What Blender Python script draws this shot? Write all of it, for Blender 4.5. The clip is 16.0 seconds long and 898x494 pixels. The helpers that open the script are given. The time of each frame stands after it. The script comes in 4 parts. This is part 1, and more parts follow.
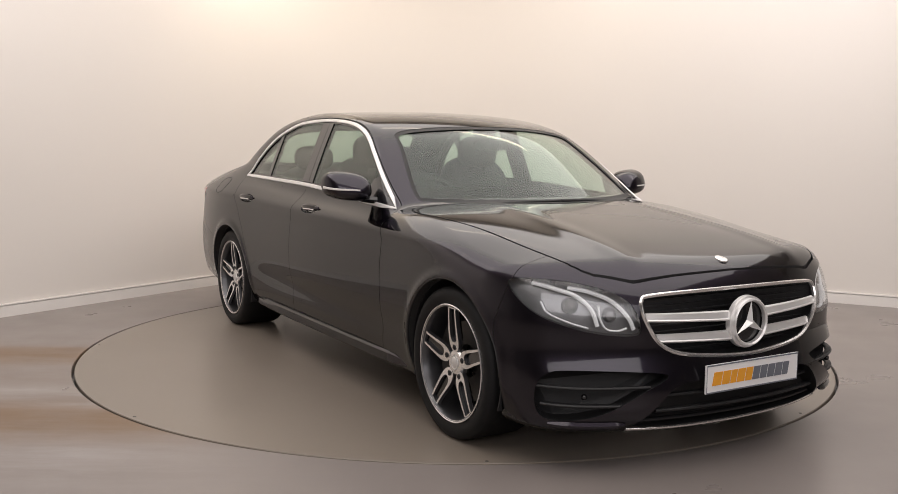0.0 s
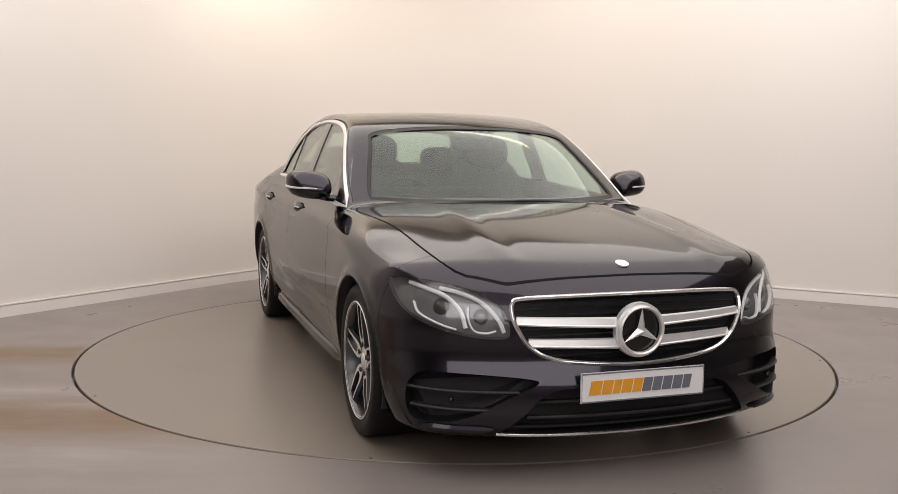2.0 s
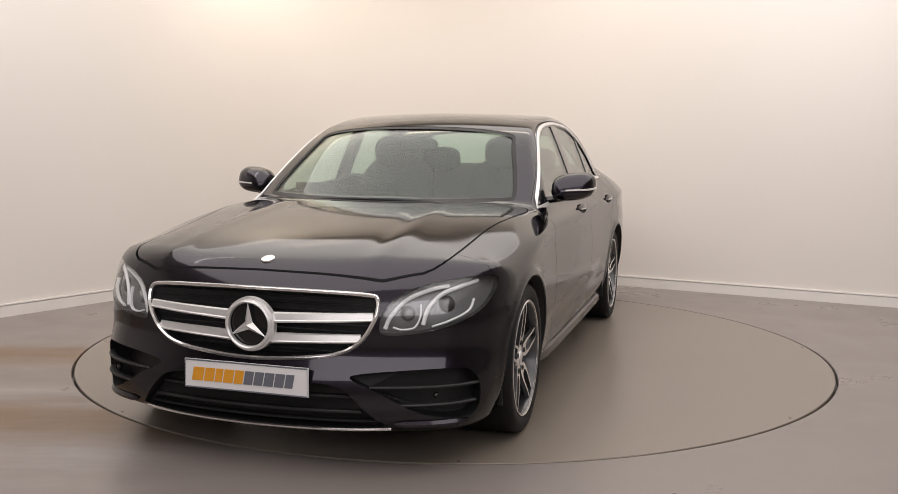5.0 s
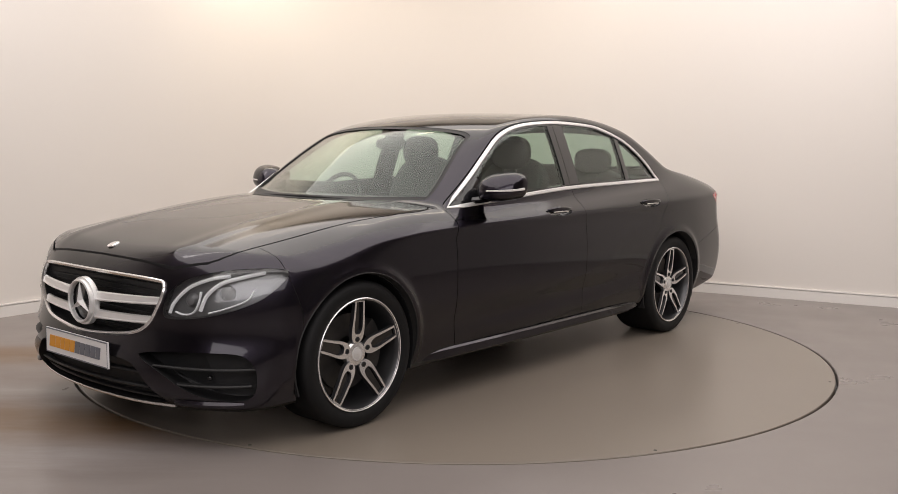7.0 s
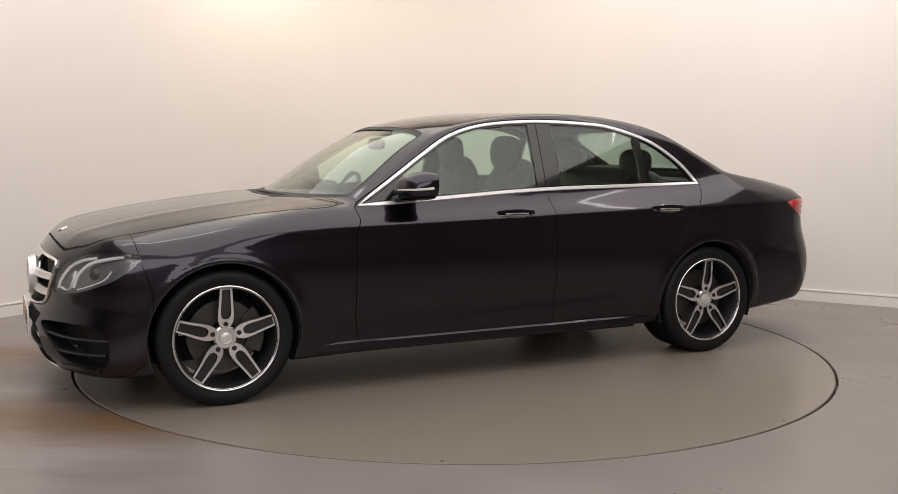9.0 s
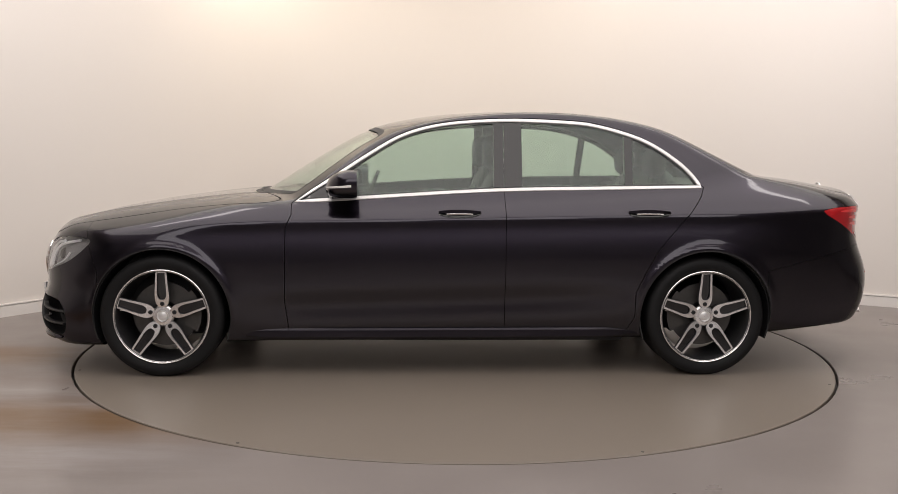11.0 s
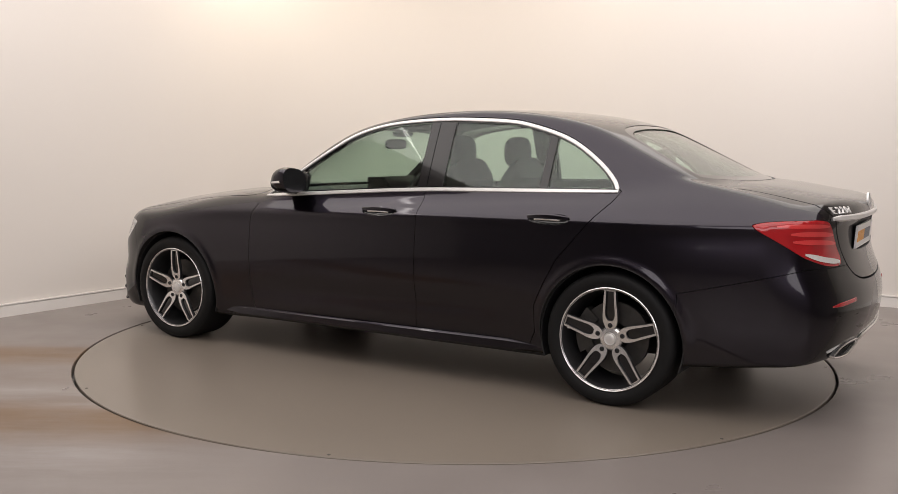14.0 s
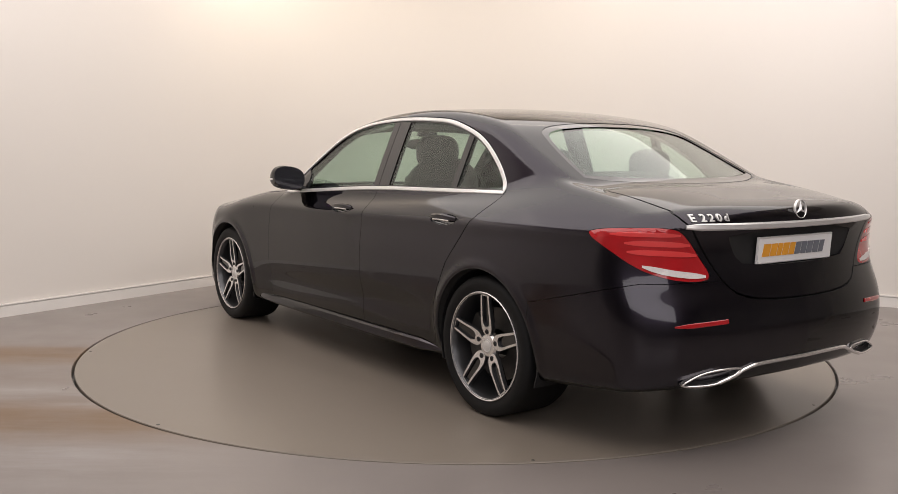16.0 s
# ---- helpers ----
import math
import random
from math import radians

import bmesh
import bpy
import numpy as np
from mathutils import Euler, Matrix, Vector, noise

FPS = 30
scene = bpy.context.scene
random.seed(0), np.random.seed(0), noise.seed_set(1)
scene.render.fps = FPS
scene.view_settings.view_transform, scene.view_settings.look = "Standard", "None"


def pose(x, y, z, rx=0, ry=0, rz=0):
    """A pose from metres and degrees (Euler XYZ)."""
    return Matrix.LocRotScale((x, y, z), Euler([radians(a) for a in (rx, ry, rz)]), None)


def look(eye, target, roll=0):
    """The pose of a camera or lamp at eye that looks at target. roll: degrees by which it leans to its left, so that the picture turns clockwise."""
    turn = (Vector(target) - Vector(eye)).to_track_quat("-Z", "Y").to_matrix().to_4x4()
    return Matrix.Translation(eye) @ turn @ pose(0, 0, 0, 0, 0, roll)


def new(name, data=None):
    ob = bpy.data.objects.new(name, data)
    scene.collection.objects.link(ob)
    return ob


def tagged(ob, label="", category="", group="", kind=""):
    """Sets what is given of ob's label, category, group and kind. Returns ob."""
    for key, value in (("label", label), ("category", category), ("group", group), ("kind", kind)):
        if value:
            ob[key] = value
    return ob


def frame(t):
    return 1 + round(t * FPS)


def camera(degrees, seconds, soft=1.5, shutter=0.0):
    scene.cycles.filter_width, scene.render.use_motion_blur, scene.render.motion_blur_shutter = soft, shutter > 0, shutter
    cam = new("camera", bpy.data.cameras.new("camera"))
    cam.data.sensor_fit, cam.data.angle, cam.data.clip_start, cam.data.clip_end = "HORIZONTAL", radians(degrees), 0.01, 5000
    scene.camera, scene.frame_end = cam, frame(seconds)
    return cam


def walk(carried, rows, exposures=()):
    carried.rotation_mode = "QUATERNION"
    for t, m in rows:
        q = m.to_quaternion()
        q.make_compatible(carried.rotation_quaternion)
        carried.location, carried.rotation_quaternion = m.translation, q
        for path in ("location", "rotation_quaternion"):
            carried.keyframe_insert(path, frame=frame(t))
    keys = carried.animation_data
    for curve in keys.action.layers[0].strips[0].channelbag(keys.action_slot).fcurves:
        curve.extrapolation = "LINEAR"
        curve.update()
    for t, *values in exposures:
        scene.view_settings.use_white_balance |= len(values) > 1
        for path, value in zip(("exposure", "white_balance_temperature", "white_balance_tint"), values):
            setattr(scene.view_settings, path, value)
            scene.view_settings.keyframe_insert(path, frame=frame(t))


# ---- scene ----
cam = camera(51.3, 16.0, soft=0.8)
EYE = (0.0, -5.785, 1.24)
PAN, TILT, LEAN = 0.389, -6.151, 0.585
AIM = Vector((-math.sin(radians(PAN)) * math.cos(radians(TILT)), math.cos(radians(PAN)) * math.cos(radians(TILT)), math.sin(radians(TILT))))
VIEW = look(EYE, Vector(EYE) + AIM, LEAN)
walk(cam, [(0.0, VIEW), (16.0, VIEW)])

# heading of the car on the turntable, seconds and degrees
HEADINGS = [(0.0, -58.69), (0.5, -59.37), (1.0, -61.57), (1.5, -65.2), (2.0, -70.79), (2.5, -76.54), (3.0, -82.78), (3.5, -88.55),
            (4.0, -94.73), (4.5, -100.43), (5.0, -106.63), (5.5, -112.4), (6.0, -118.2), (6.5, -124.0), (7.0, -129.8), (7.5, -135.64),
            (8.0, -141.8), (8.5, -147.29), (9.0, -153.31), (9.5, -159.0), (10.0, -164.8), (10.5, -170.6), (11.0, -176.4), (11.5, -182.08),
            (12.0, -187.9), (12.5, -193.13), (13.0, -199.03), (13.5, -204.66), (14.0, -210.38), (14.5, -216.0), (15.0, -221.96),
            (15.5, -227.75), (16.0, -233.83)]
CAR_OFFSET = (0.14, -0.096)
DISC_R = 2.228


def motions():
    for thing in (car, disc):
        rows = []
        for t, a in HEADINGS:
            turn = pose(0, 0, 0, 0, 0, a)
            rows.append((t, turn @ pose(*CAR_OFFSET, 0) if thing is car else turn))
        walk(thing, rows)


# ---------------------------------------------------------------- light
world = bpy.data.worlds.new("world")
scene.world = world
world.use_nodes = True
world.node_tree.nodes["Background"].inputs[0].default_value = (0.9, 0.85, 0.8, 1)
world.node_tree.nodes["Background"].inputs[1].default_value = 0.02
scene.view_settings.exposure = 0.15


def area_lamp(name, at, target, size, watts, colour):
    data = bpy.data.lights.new(name, "AREA")
    data.shape, data.size, data.size_y, data.energy, data.color = "RECTANGLE", size[0], size[1], watts, colour
    ob = new(name, data)
    ob.matrix_world = look(at, target)
    return ob


WARM, PALE = (1, 0.86, 0.68), (1, 0.94, 0.915)
# one large soft panel over the turntable, and lamps that wash the walls
area_lamp("ceiling_panel", (0.3, -1.3, 3.38), (0.3, -1.3, 0), (7.2, 7.8), 262, PALE)
area_lamp("wall_wash", (-1.35, 2.1, 3.35), (-1.75, 2.85, 2.4), (0.7, 0.4), 12, WARM)
area_lamp("wall_wash", (0.3, 1.6, 3.35), (0.3, 3.2, 1.0), (2.0, 0.7), 16, WARM)
# two unseen lamps added to brighten the side walls
area_lamp("wall_wash", (2.4, 0.0, 3.3), (3.4, 1.5, 2.1), (2.2, 0.9), 34, PALE)
area_lamp("wall_wash", (-2.3, -0.6, 3.3), (-3.4, 0.3, 2.1), (2.0, 0.8), 22, PALE)

# a softbox high behind the camera
area_lamp("softbox", (0.5, -7.2, 2.55), (0.2, -1.0, 0.9), (8.0, 1.8), 80, (1.0, 0.95, 0.96))

# ---------------------------------------------------------------- the car's outer skin as one smooth function
def spline(xs, ys):
    """Natural cubic through a few design points, straight beyond them, tabulated."""
    xs, ys = np.array(xs, float), np.array(ys, float)
    if xs[0] > xs[-1]:
        xs, ys = xs[::-1], ys[::-1]
    n, h = len(xs), np.diff(xs)
    a, b = np.eye(n), np.zeros(n)
    for i in range(1, n - 1):
        a[i, i - 1:i + 2] = h[i - 1], 2 * (h[i - 1] + h[i]), h[i]
        b[i] = 6 * ((ys[i + 1] - ys[i]) / h[i] - (ys[i] - ys[i - 1]) / h[i - 1])
    m = np.linalg.solve(a, b)

    def value(x):
        x = np.asarray(x, float)
        i = np.clip(np.searchsorted(xs, x) - 1, 0, n - 2)
        xc = np.clip(x, xs[0], xs[-1])
        p, q = xs[i + 1] - xc, xc - xs[i]
        y = m[i] * p ** 3 / (6 * h[i]) + m[i + 1] * q ** 3 / (6 * h[i]) + (ys[i] / h[i] - m[i] * h[i] / 6) * p + (ys[i + 1] / h[i] - m[i + 1] * h[i] / 6) * q
        s0 = (ys[1] - ys[0]) / h[0] - h[0] * m[1] / 6
        s1 = (ys[-1] - ys[-2]) / h[-1] + h[-1] * m[-2] / 6
        return y + np.where(x < xs[0], (x - xs[0]) * s0, 0) + np.where(x > xs[-1], (x - xs[-1]) * s1, 0)
    lo, hi = xs[0] - 1.5, xs[-1] + 1.5
    grid = np.linspace(lo, hi, 9001)
    table = value(grid)
    step = grid[1] - grid[0]

    def quick(x):
        u = (np.clip(x, lo, hi - 1e-6) - lo) / step
        i = u.astype(np.int64) if isinstance(u, np.ndarray) else int(u)
        u = u - i
        return table[i] * (1 - u) + table[i + 1] * u
    return quick


def smax(a, b, k):
    h = np.clip(0.5 + 0.5 * (a - b) / k, 0, 1)
    return b + (a - b) * h + k * h * (1 - h)


def smin(a, b, k):
    return -smax(-a, -b, k)


# bonnet, scuttle and boot along the centre line
LOW_TOP = spline([2.35, 2.27, 2.2, 2.12, 2.0, 1.86, 1.6, 1.3, 1.05, 0.6, 0, -1.0, -1.6, -1.9, -2.1, -2.3, -2.45, -2.54],
                 [0.60, 0.69, 0.747, 0.790, 0.829, 0.862, 0.905, 0.943, 0.967, 0.985, 1.0, 1.05, 1.075, 1.085, 1.068, 1.037, 1.002, 0.95])
LOW_CROWN = spline([2.3, 2.0, 1.8, 1.47, 1.0, 0.5, -1.0, -1.7, -2.2, -2.5], [0.045, 0.075, 0.095, 0.085, 0.06, 0.06, 0.06, 0.06, 0.08, 0.13])
# windscreen, roof and rear screen along the centre line
ROOF = spline([1.3, 1.05, 0.9, 0.63, 0.4, 0.2, 0, -0.3, -0.65, -1.0, -1.18, -1.38, -1.55, -1.85, -2.0, -2.2],
              [0.79, 0.955, 1.052, 1.222, 1.338, 1.393, 1.425, 1.447, 1.452, 1.432, 1.405, 1.352, 1.278, 1.135, 1.066, 0.97])
PLAN = spline([2.4, 2.1, 1.9, 1.7, 1.47, 1.0, 0.3, -0.5, -1.1, -1.47, -1.8, -2.1, -2.4, -2.6],
              [0.76, 0.858, 0.896, 0.917, 0.927, 0.916, 0.912, 0.914, 0.92, 0.93, 0.925, 0.898, 0.855, 0.82])
TUCK = spline([0.1, 0.16, 0.2, 0.3, 0.45, 0.6, 0.72, 0.80, 0.86, 0.90, 0.96, 1.04], [0.13, 0.085, 0.06, 0.026, 0.006, 0.0, 0.004, 0.012, 0.022, 0.045, 0.095, 0.175])
NOSE = spline([0.1, 0.16, 0.22, 0.3, 0.38, 0.46, 0.56, 0.66, 0.74, 0.85], [2.16, 2.235, 2.288, 2.304, 2.291, 2.264, 2.262, 2.24, 2.20, 2.13])
NOSE_ROUND = spline([0, 0.35, 0.6, 0.76, 0.87, 0.95], [0, 0.03, 0.105, 0.205, 0.36, 0.55])
TAIL = spline([0.15, 0.25, 0.35, 0.45, 0.55, 0.62, 0.70, 0.8, 0.9, 0.97, 1.05], [-2.36, -2.45, -2.515, -2.542, -2.541, -2.523, -2.491, -2.47, -2.476, -2.492, -2.505])
TAIL_ROUND = spline([0, 0.35, 0.6, 0.75, 0.85, 0.95], [0, 0.018, 0.06, 0.115, 0.21, 0.40])
UNDER = spline([2.3, 1.9, 1.0, 0, -1.0, -1.8, -2.2, -2.5], [0.148, 0.155, 0.18, 0.185, 0.195, 0.225, 0.265, 0.30])
CABIN = spline([1.2, 1.0, 0.77, 0.4, -0.3, -1.0, -1.45, -1.8, -2.1], [0.70, 0.765, 0.806, 0.815, 0.815, 0.81, 0.795, 0.745, 0.67])


def belt(x):
    return 0.985 - 0.0425 * x


def lower(x, y, z):
    y = np.sqrt(y * y + 1e-5)
    slope = (LOW_TOP(x + 0.01) - LOW_TOP(x - 0.01)) / 0.02
    ridge = 0.005 * np.exp(-((y - 0.40 - 0.05 * (x - 1.1)) / 0.055) ** 2) / (1 + np.exp(np.clip((1.0 - x) / 0.06, -40, 40)))
    top = (z - LOW_TOP(x) - ridge + LOW_CROWN(x) * (y / 0.85) ** 3.6) / np.sqrt(1 + slope * slope)
    zr = z - 0.5 * (belt(x) - 0.985)
    side = y - PLAN(x) + TUCK(np.clip(zr, 0.05, 1.15))
    side = side - 0.007 * np.exp(-((zr - 0.862) / 0.032) ** 2) + 0.016 * np.exp(-((z - 0.40 + 0.03 * x) / 0.07) ** 2 - (x / 0.95) ** 6)
    # rolled flare round the wheel arches
    arch = np.sqrt((np.abs(x) - 1.468) ** 2 + (z - 0.325) ** 2)
    side = side - 0.009 * np.exp(-((arch - 0.375) / 0.026) ** 2) * np.clip((z - 0.2) / 0.2, 0, 1)
    nose = (x - NOSE(z) + NOSE_ROUND(y)) * 0.9
    tail = (TAIL(z) + TAIL_ROUND(y) * (1 + 0.8 * np.clip((z - 0.93) / 0.08, 0, 1)) - x) * 0.9
    floor_d = UNDER(x) - z
    d = smax(side, top, 0.075)
    d = smax(d, nose, 0.06)
    d = smax(d, tail, 0.05)
    return smax(d, floor_d, 0.03)


def upper(x, y, z):
    y = np.sqrt(y * y + 1e-5)
    w = 1 / (1 + np.exp(np.clip((x + 0.5) / 0.12, -40, 40)))
    xe = x + (1 - w) * 0.42 * y * y - w * 0.22 * y * y
    slope = (ROOF(xe + 0.01) - ROOF(xe - 0.01)) / 0.02
    top = (z - ROOF(xe) + 0.055 * y * y) / np.sqrt(1 + slope * slope)
    side = (y - CABIN(x) + 0.36 * (z - 0.95) + 0.12 * np.clip(z - 1.0, 0, 1) ** 2) * 0.93
    return smax(smax(side, top, 0.05), smax(0.88 - z, -2.25 - x, 0.02), 0.02)


def skin(x, y, z):
    # the rear pillars flow softly into the shoulders
    soft = 1 / (1 + np.exp(np.clip((x + 1.55) / 0.14, -40, 40))) / (1 + np.exp(np.clip((0.68 - np.abs(y)) / 0.02, -40, 40)))
    return smin(lower(x, y, z), upper(x, y, z), 0.025 + 0.11 * soft)


def gradient(f, v, e=1e-3):
    x, y, z = v.T
    return np.stack([f(x + e, y, z) - f(x - e, y, z), f(x, y + e, z) - f(x, y - e, z), f(x, y, z + e) - f(x, y, z - e)], 1) / (2 * e)


def net(f, low, high, step):
    """A closed quad mesh of the surface f = 0."""
    axes = [np.arange(a, b + step, step) for a, b in zip(low, high)]
    gx, gy, gz = np.meshgrid(*axes, indexing="ij")
    val = np.ones(gx.shape)
    c4 = f(gx[::4, ::4, ::4], gy[::4, ::4, ::4], gz[::4, ::4, ::4])
    near = np.abs(c4) < 5.5 * step
    wide = near.copy()
    for ax in range(3):
        for s in (-1, 1):
            wide |= np.roll(near, s, ax)
    grow = [np.repeat(np.repeat(np.repeat(q, 4, 0), 4, 1), 4, 2)[:gx.shape[0], :gx.shape[1], :gx.shape[2]] for q in (c4, wide)]
    val = np.where(grow[0] < 0, -1.0, 1.0)
    val[grow[1]] = f(gx[grow[1]], gy[grow[1]], gz[grow[1]])
    ins = val < 0
    for ax in range(3):
        edge = [slice(None)] * 3
        for edge[ax] in (0, -1):
            ins[tuple(edge)] = False
    n = [len(a) - 1 for a in axes]
    count = np.zeros(n, int)
    corners = [(i, j, k) for i in (0, 1) for j in (0, 1) for k in (0, 1)]
    for i, j, k in corners:
        count += ins[i:n[0] + i, j:n[1] + j, k:n[2] + k]
    cells = np.argwhere((count > 0) & (count < 8))
    index = -np.ones(n, int)
    index[tuple(cells.T)] = np.arange(len(cells))
    v = np.array(low) + (cells + 0.5) * step
    for _ in range(4):
        d, g = f(*v.T), gradient(f, v)
        move = -d[:, None] * g / np.maximum((g * g).sum(1), 0.05)[:, None]
        size = np.linalg.norm(move, axis=1, keepdims=True)
        v = v + move * np.minimum(1, 0.6 * step / np.maximum(size, 1e-9))
    faces = []
    for ax in range(3):
        b, c = (ax + 1) % 3, (ax + 2) % 3
        lo = [slice(None)] * 3
        hi = [slice(None)] * 3
        lo[ax], hi[ax] = slice(0, -1), slice(1, None)
        s0, s1 = ins[tuple(lo)], ins[tuple(hi)]
        for first, flip in ((s0 & ~s1, False), (~s0 & s1, True)):
            e = np.argwhere(first)
            quad = []
            for db, dc in ((-1, -1), (0, -1), (0, 0), (-1, 0)):
                q = e.copy()
                q[:, b] += db
                q[:, c] += dc
                quad.append(index[tuple(q.T)])
            quad = np.stack(quad, 1)
            faces.append(quad[:, ::-1] if flip else quad)
    return v, np.concatenate(faces)


# ---------------------------------------------------------------- mesh tools
def mesh_of(name, v, f, mats=(), smooth=True):
    me = bpy.data.meshes.new(name)
    me.from_pydata([tuple(p) for p in np.asarray(v, float)], [], [tuple(int(i) for i in q) for q in f])
    me.validate()
    for m in mats:
        me.materials.append(m)
    if smooth:
        me.polygons.foreach_set("use_smooth", [True] * len(me.polygons))
    return me


def boolean(me, cutter, op):
    """me with the closed mesh cutter taken away from it, or cut down to it."""
    a, b = new("a", me), new("b", cutter)
    mod = a.modifiers.new("cut", "BOOLEAN")
    mod.operation, mod.object, mod.solver = op, b, "MANIFOLD"
    bpy.context.view_layer.update()
    made = a.evaluated_get(bpy.context.evaluated_depsgraph_get())
    got = made.to_mesh()
    co = np.empty(len(got.vertices) * 3)
    got.vertices.foreach_get("co", co)
    lv = np.empty(len(got.loops), np.int32)
    got.loops.foreach_get("vertex_index", lv)
    tot = np.empty(len(got.polygons), np.int32)
    got.polygons.foreach_get("loop_total", tot)
    made.to_mesh_clear()
    bpy.data.objects.remove(a)
    bpy.data.objects.remove(b)
    return mesh_of("cut", co.reshape(-1, 3), np.split(lv, np.cumsum(tot)[:-1]))


def less(me, cutter):
    return boolean(me, cutter, "DIFFERENCE")


def both(me, cutter):
    return boolean(me, cutter, "INTERSECT")


def cut_corners(pts, times=2, closed=True):
    """Rounds the corners of an outline."""
    p = np.array(pts, float)
    for _ in range(times):
        if closed:
            q = np.roll(p, -1, 0)
            p = np.stack([0.75 * p + 0.25 * q, 0.25 * p + 0.75 * q], 1).reshape(-1, p.shape[1])
        else:
            a, b = p[:-1], p[1:]
            p = np.concatenate([p[:1], np.stack([0.75 * a + 0.25 * b, 0.25 * a + 0.75 * b], 1).reshape(-1, p.shape[1])[1:-1], p[-1:]])
    return p


def through_points(pts, n=6, closed=False):
    """A smooth line through its points."""
    p = np.array(pts, float)
    m, out = len(p), []
    for i in range(m if closed else m - 1):
        if closed:
            a, b, c, d = (p[(i + k) % m] for k in (-1, 0, 1, 2))
        else:
            b, c = p[i], p[i + 1]
            a = p[i - 1] if i else 2 * b - c
            d = p[i + 2] if i + 2 < m else 2 * c - b
        for s in np.arange(n) / n:
            out.append(0.5 * (2 * b + (c - a) * s + (2 * a - 5 * b + 4 * c - d) * s ** 2 + (3 * b - a - 3 * c + d) * s ** 3))
    if not closed:
        out.append(p[-1])
    return np.array(out)


def area2(p):
    q = np.roll(p, -1, 0)
    return 0.5 * np.sum(p[:, 0] * q[:, 1] - q[:, 0] * p[:, 1])


def inset(p, d):
    """A closed plane outline, drawn in by d (grown where d < 0)."""
    p = np.array(p, float)
    if area2(p) < 0:
        p = p[::-1]
    a, b = p - np.roll(p, 1, 0), np.roll(p, -1, 0) - p
    a, b = (v / np.maximum(np.linalg.norm(v, axis=1, keepdims=True), 1e-9) for v in (a, b))
    n = np.stack([-a[:, 1] - b[:, 1], a[:, 0] + b[:, 0]], 1)
    n /= np.maximum(np.linalg.norm(n, axis=1, keepdims=True), 1e-9)
    return p + n * d


def prism3(pts, way, back, front):
    """A closed prism on an outline in space, from back to front along way."""
    p, way = np.array(pts, float), np.array(way, float)
    way = way / np.linalg.norm(way)
    n = len(p)
    v = np.concatenate([p - way * back, p + way * front])
    normal = np.zeros(3)
    for i in range(n):
        normal += np.cross(p[i], p[(i + 1) % n])
    f = [tuple(range(n))[::-1], tuple(range(n, 2 * n))] + [(i, (i + 1) % n, n + (i + 1) % n, n + i) for i in range(n)]
    if normal @ way < 0:
        f = [q[::-1] for q in f]
    me = mesh_of("prism", v, f, smooth=False)
    bm = bmesh.new()
    bm.from_mesh(me)
    bmesh.ops.triangulate(bm, faces=bm.faces[:2] if len(bm.faces) > 2 else bm.faces[:], ngon_method="EAR_CLIP")
    bm.to_mesh(me)
    bm.free()
    return me


def prism(pts, axis, lo, hi):
    """The same on an outline in the plane across axis x, y or z."""
    k = "xyz".index(axis)
    p = np.insert(np.array(pts, float), k, 0.0, axis=1)
    way = np.zeros(3)
    way[k] = 1
    return prism3(p, way, -lo, hi)


def cross_skin(origin, way, off=0.0, reach=2.2, field=None):
    """Where lines that come in along way first meet the skin, off metres under it."""
    f = field or skin
    o, way = np.array(origin, float), np.array(way, float)
    s = np.linspace(0, reach, 111)
    p = o[:, None, :] + s[None, :, None] * way
    val = f(p[..., 0], p[..., 1], p[..., 2]) + off
    k = np.maximum(np.argmax(val < 0, axis=1), 1)
    a, b = s[k - 1], s[k]
    for _ in range(24):
        m = (a + b) / 2
        q = o + m[:, None] * way
        inside = f(q[:, 0], q[:, 1], q[:, 2]) + off < 0
        a, b = np.where(inside, a, m), np.where(inside, m, b)
    return o + a[:, None] * way


def on_side(xz, side=1, off=0.0):
    xz = np.array(xz, float)
    return cross_skin(np.stack([xz[:, 0], np.full(len(xz), 1.2 * side), xz[:, 1]], 1), (0, -side, 0), off)


def on_front(yz, off=0.0):
    yz = np.array(yz, float)
    return cross_skin(np.stack([np.full(len(yz), 2.6), yz[:, 0], yz[:, 1]], 1), (-1, 0, 0), off)


def on_rear(yz, off=0.0):
    yz = np.array(yz, float)
    return cross_skin(np.stack([np.full(len(yz), -2.8), yz[:, 0], yz[:, 1]], 1), (1, 0, 0), off)


def skin_normals(p, field=None):
    g = gradient(field or skin, np.array(p, float))
    return g / np.linalg.norm(g, axis=1, keepdims=True)


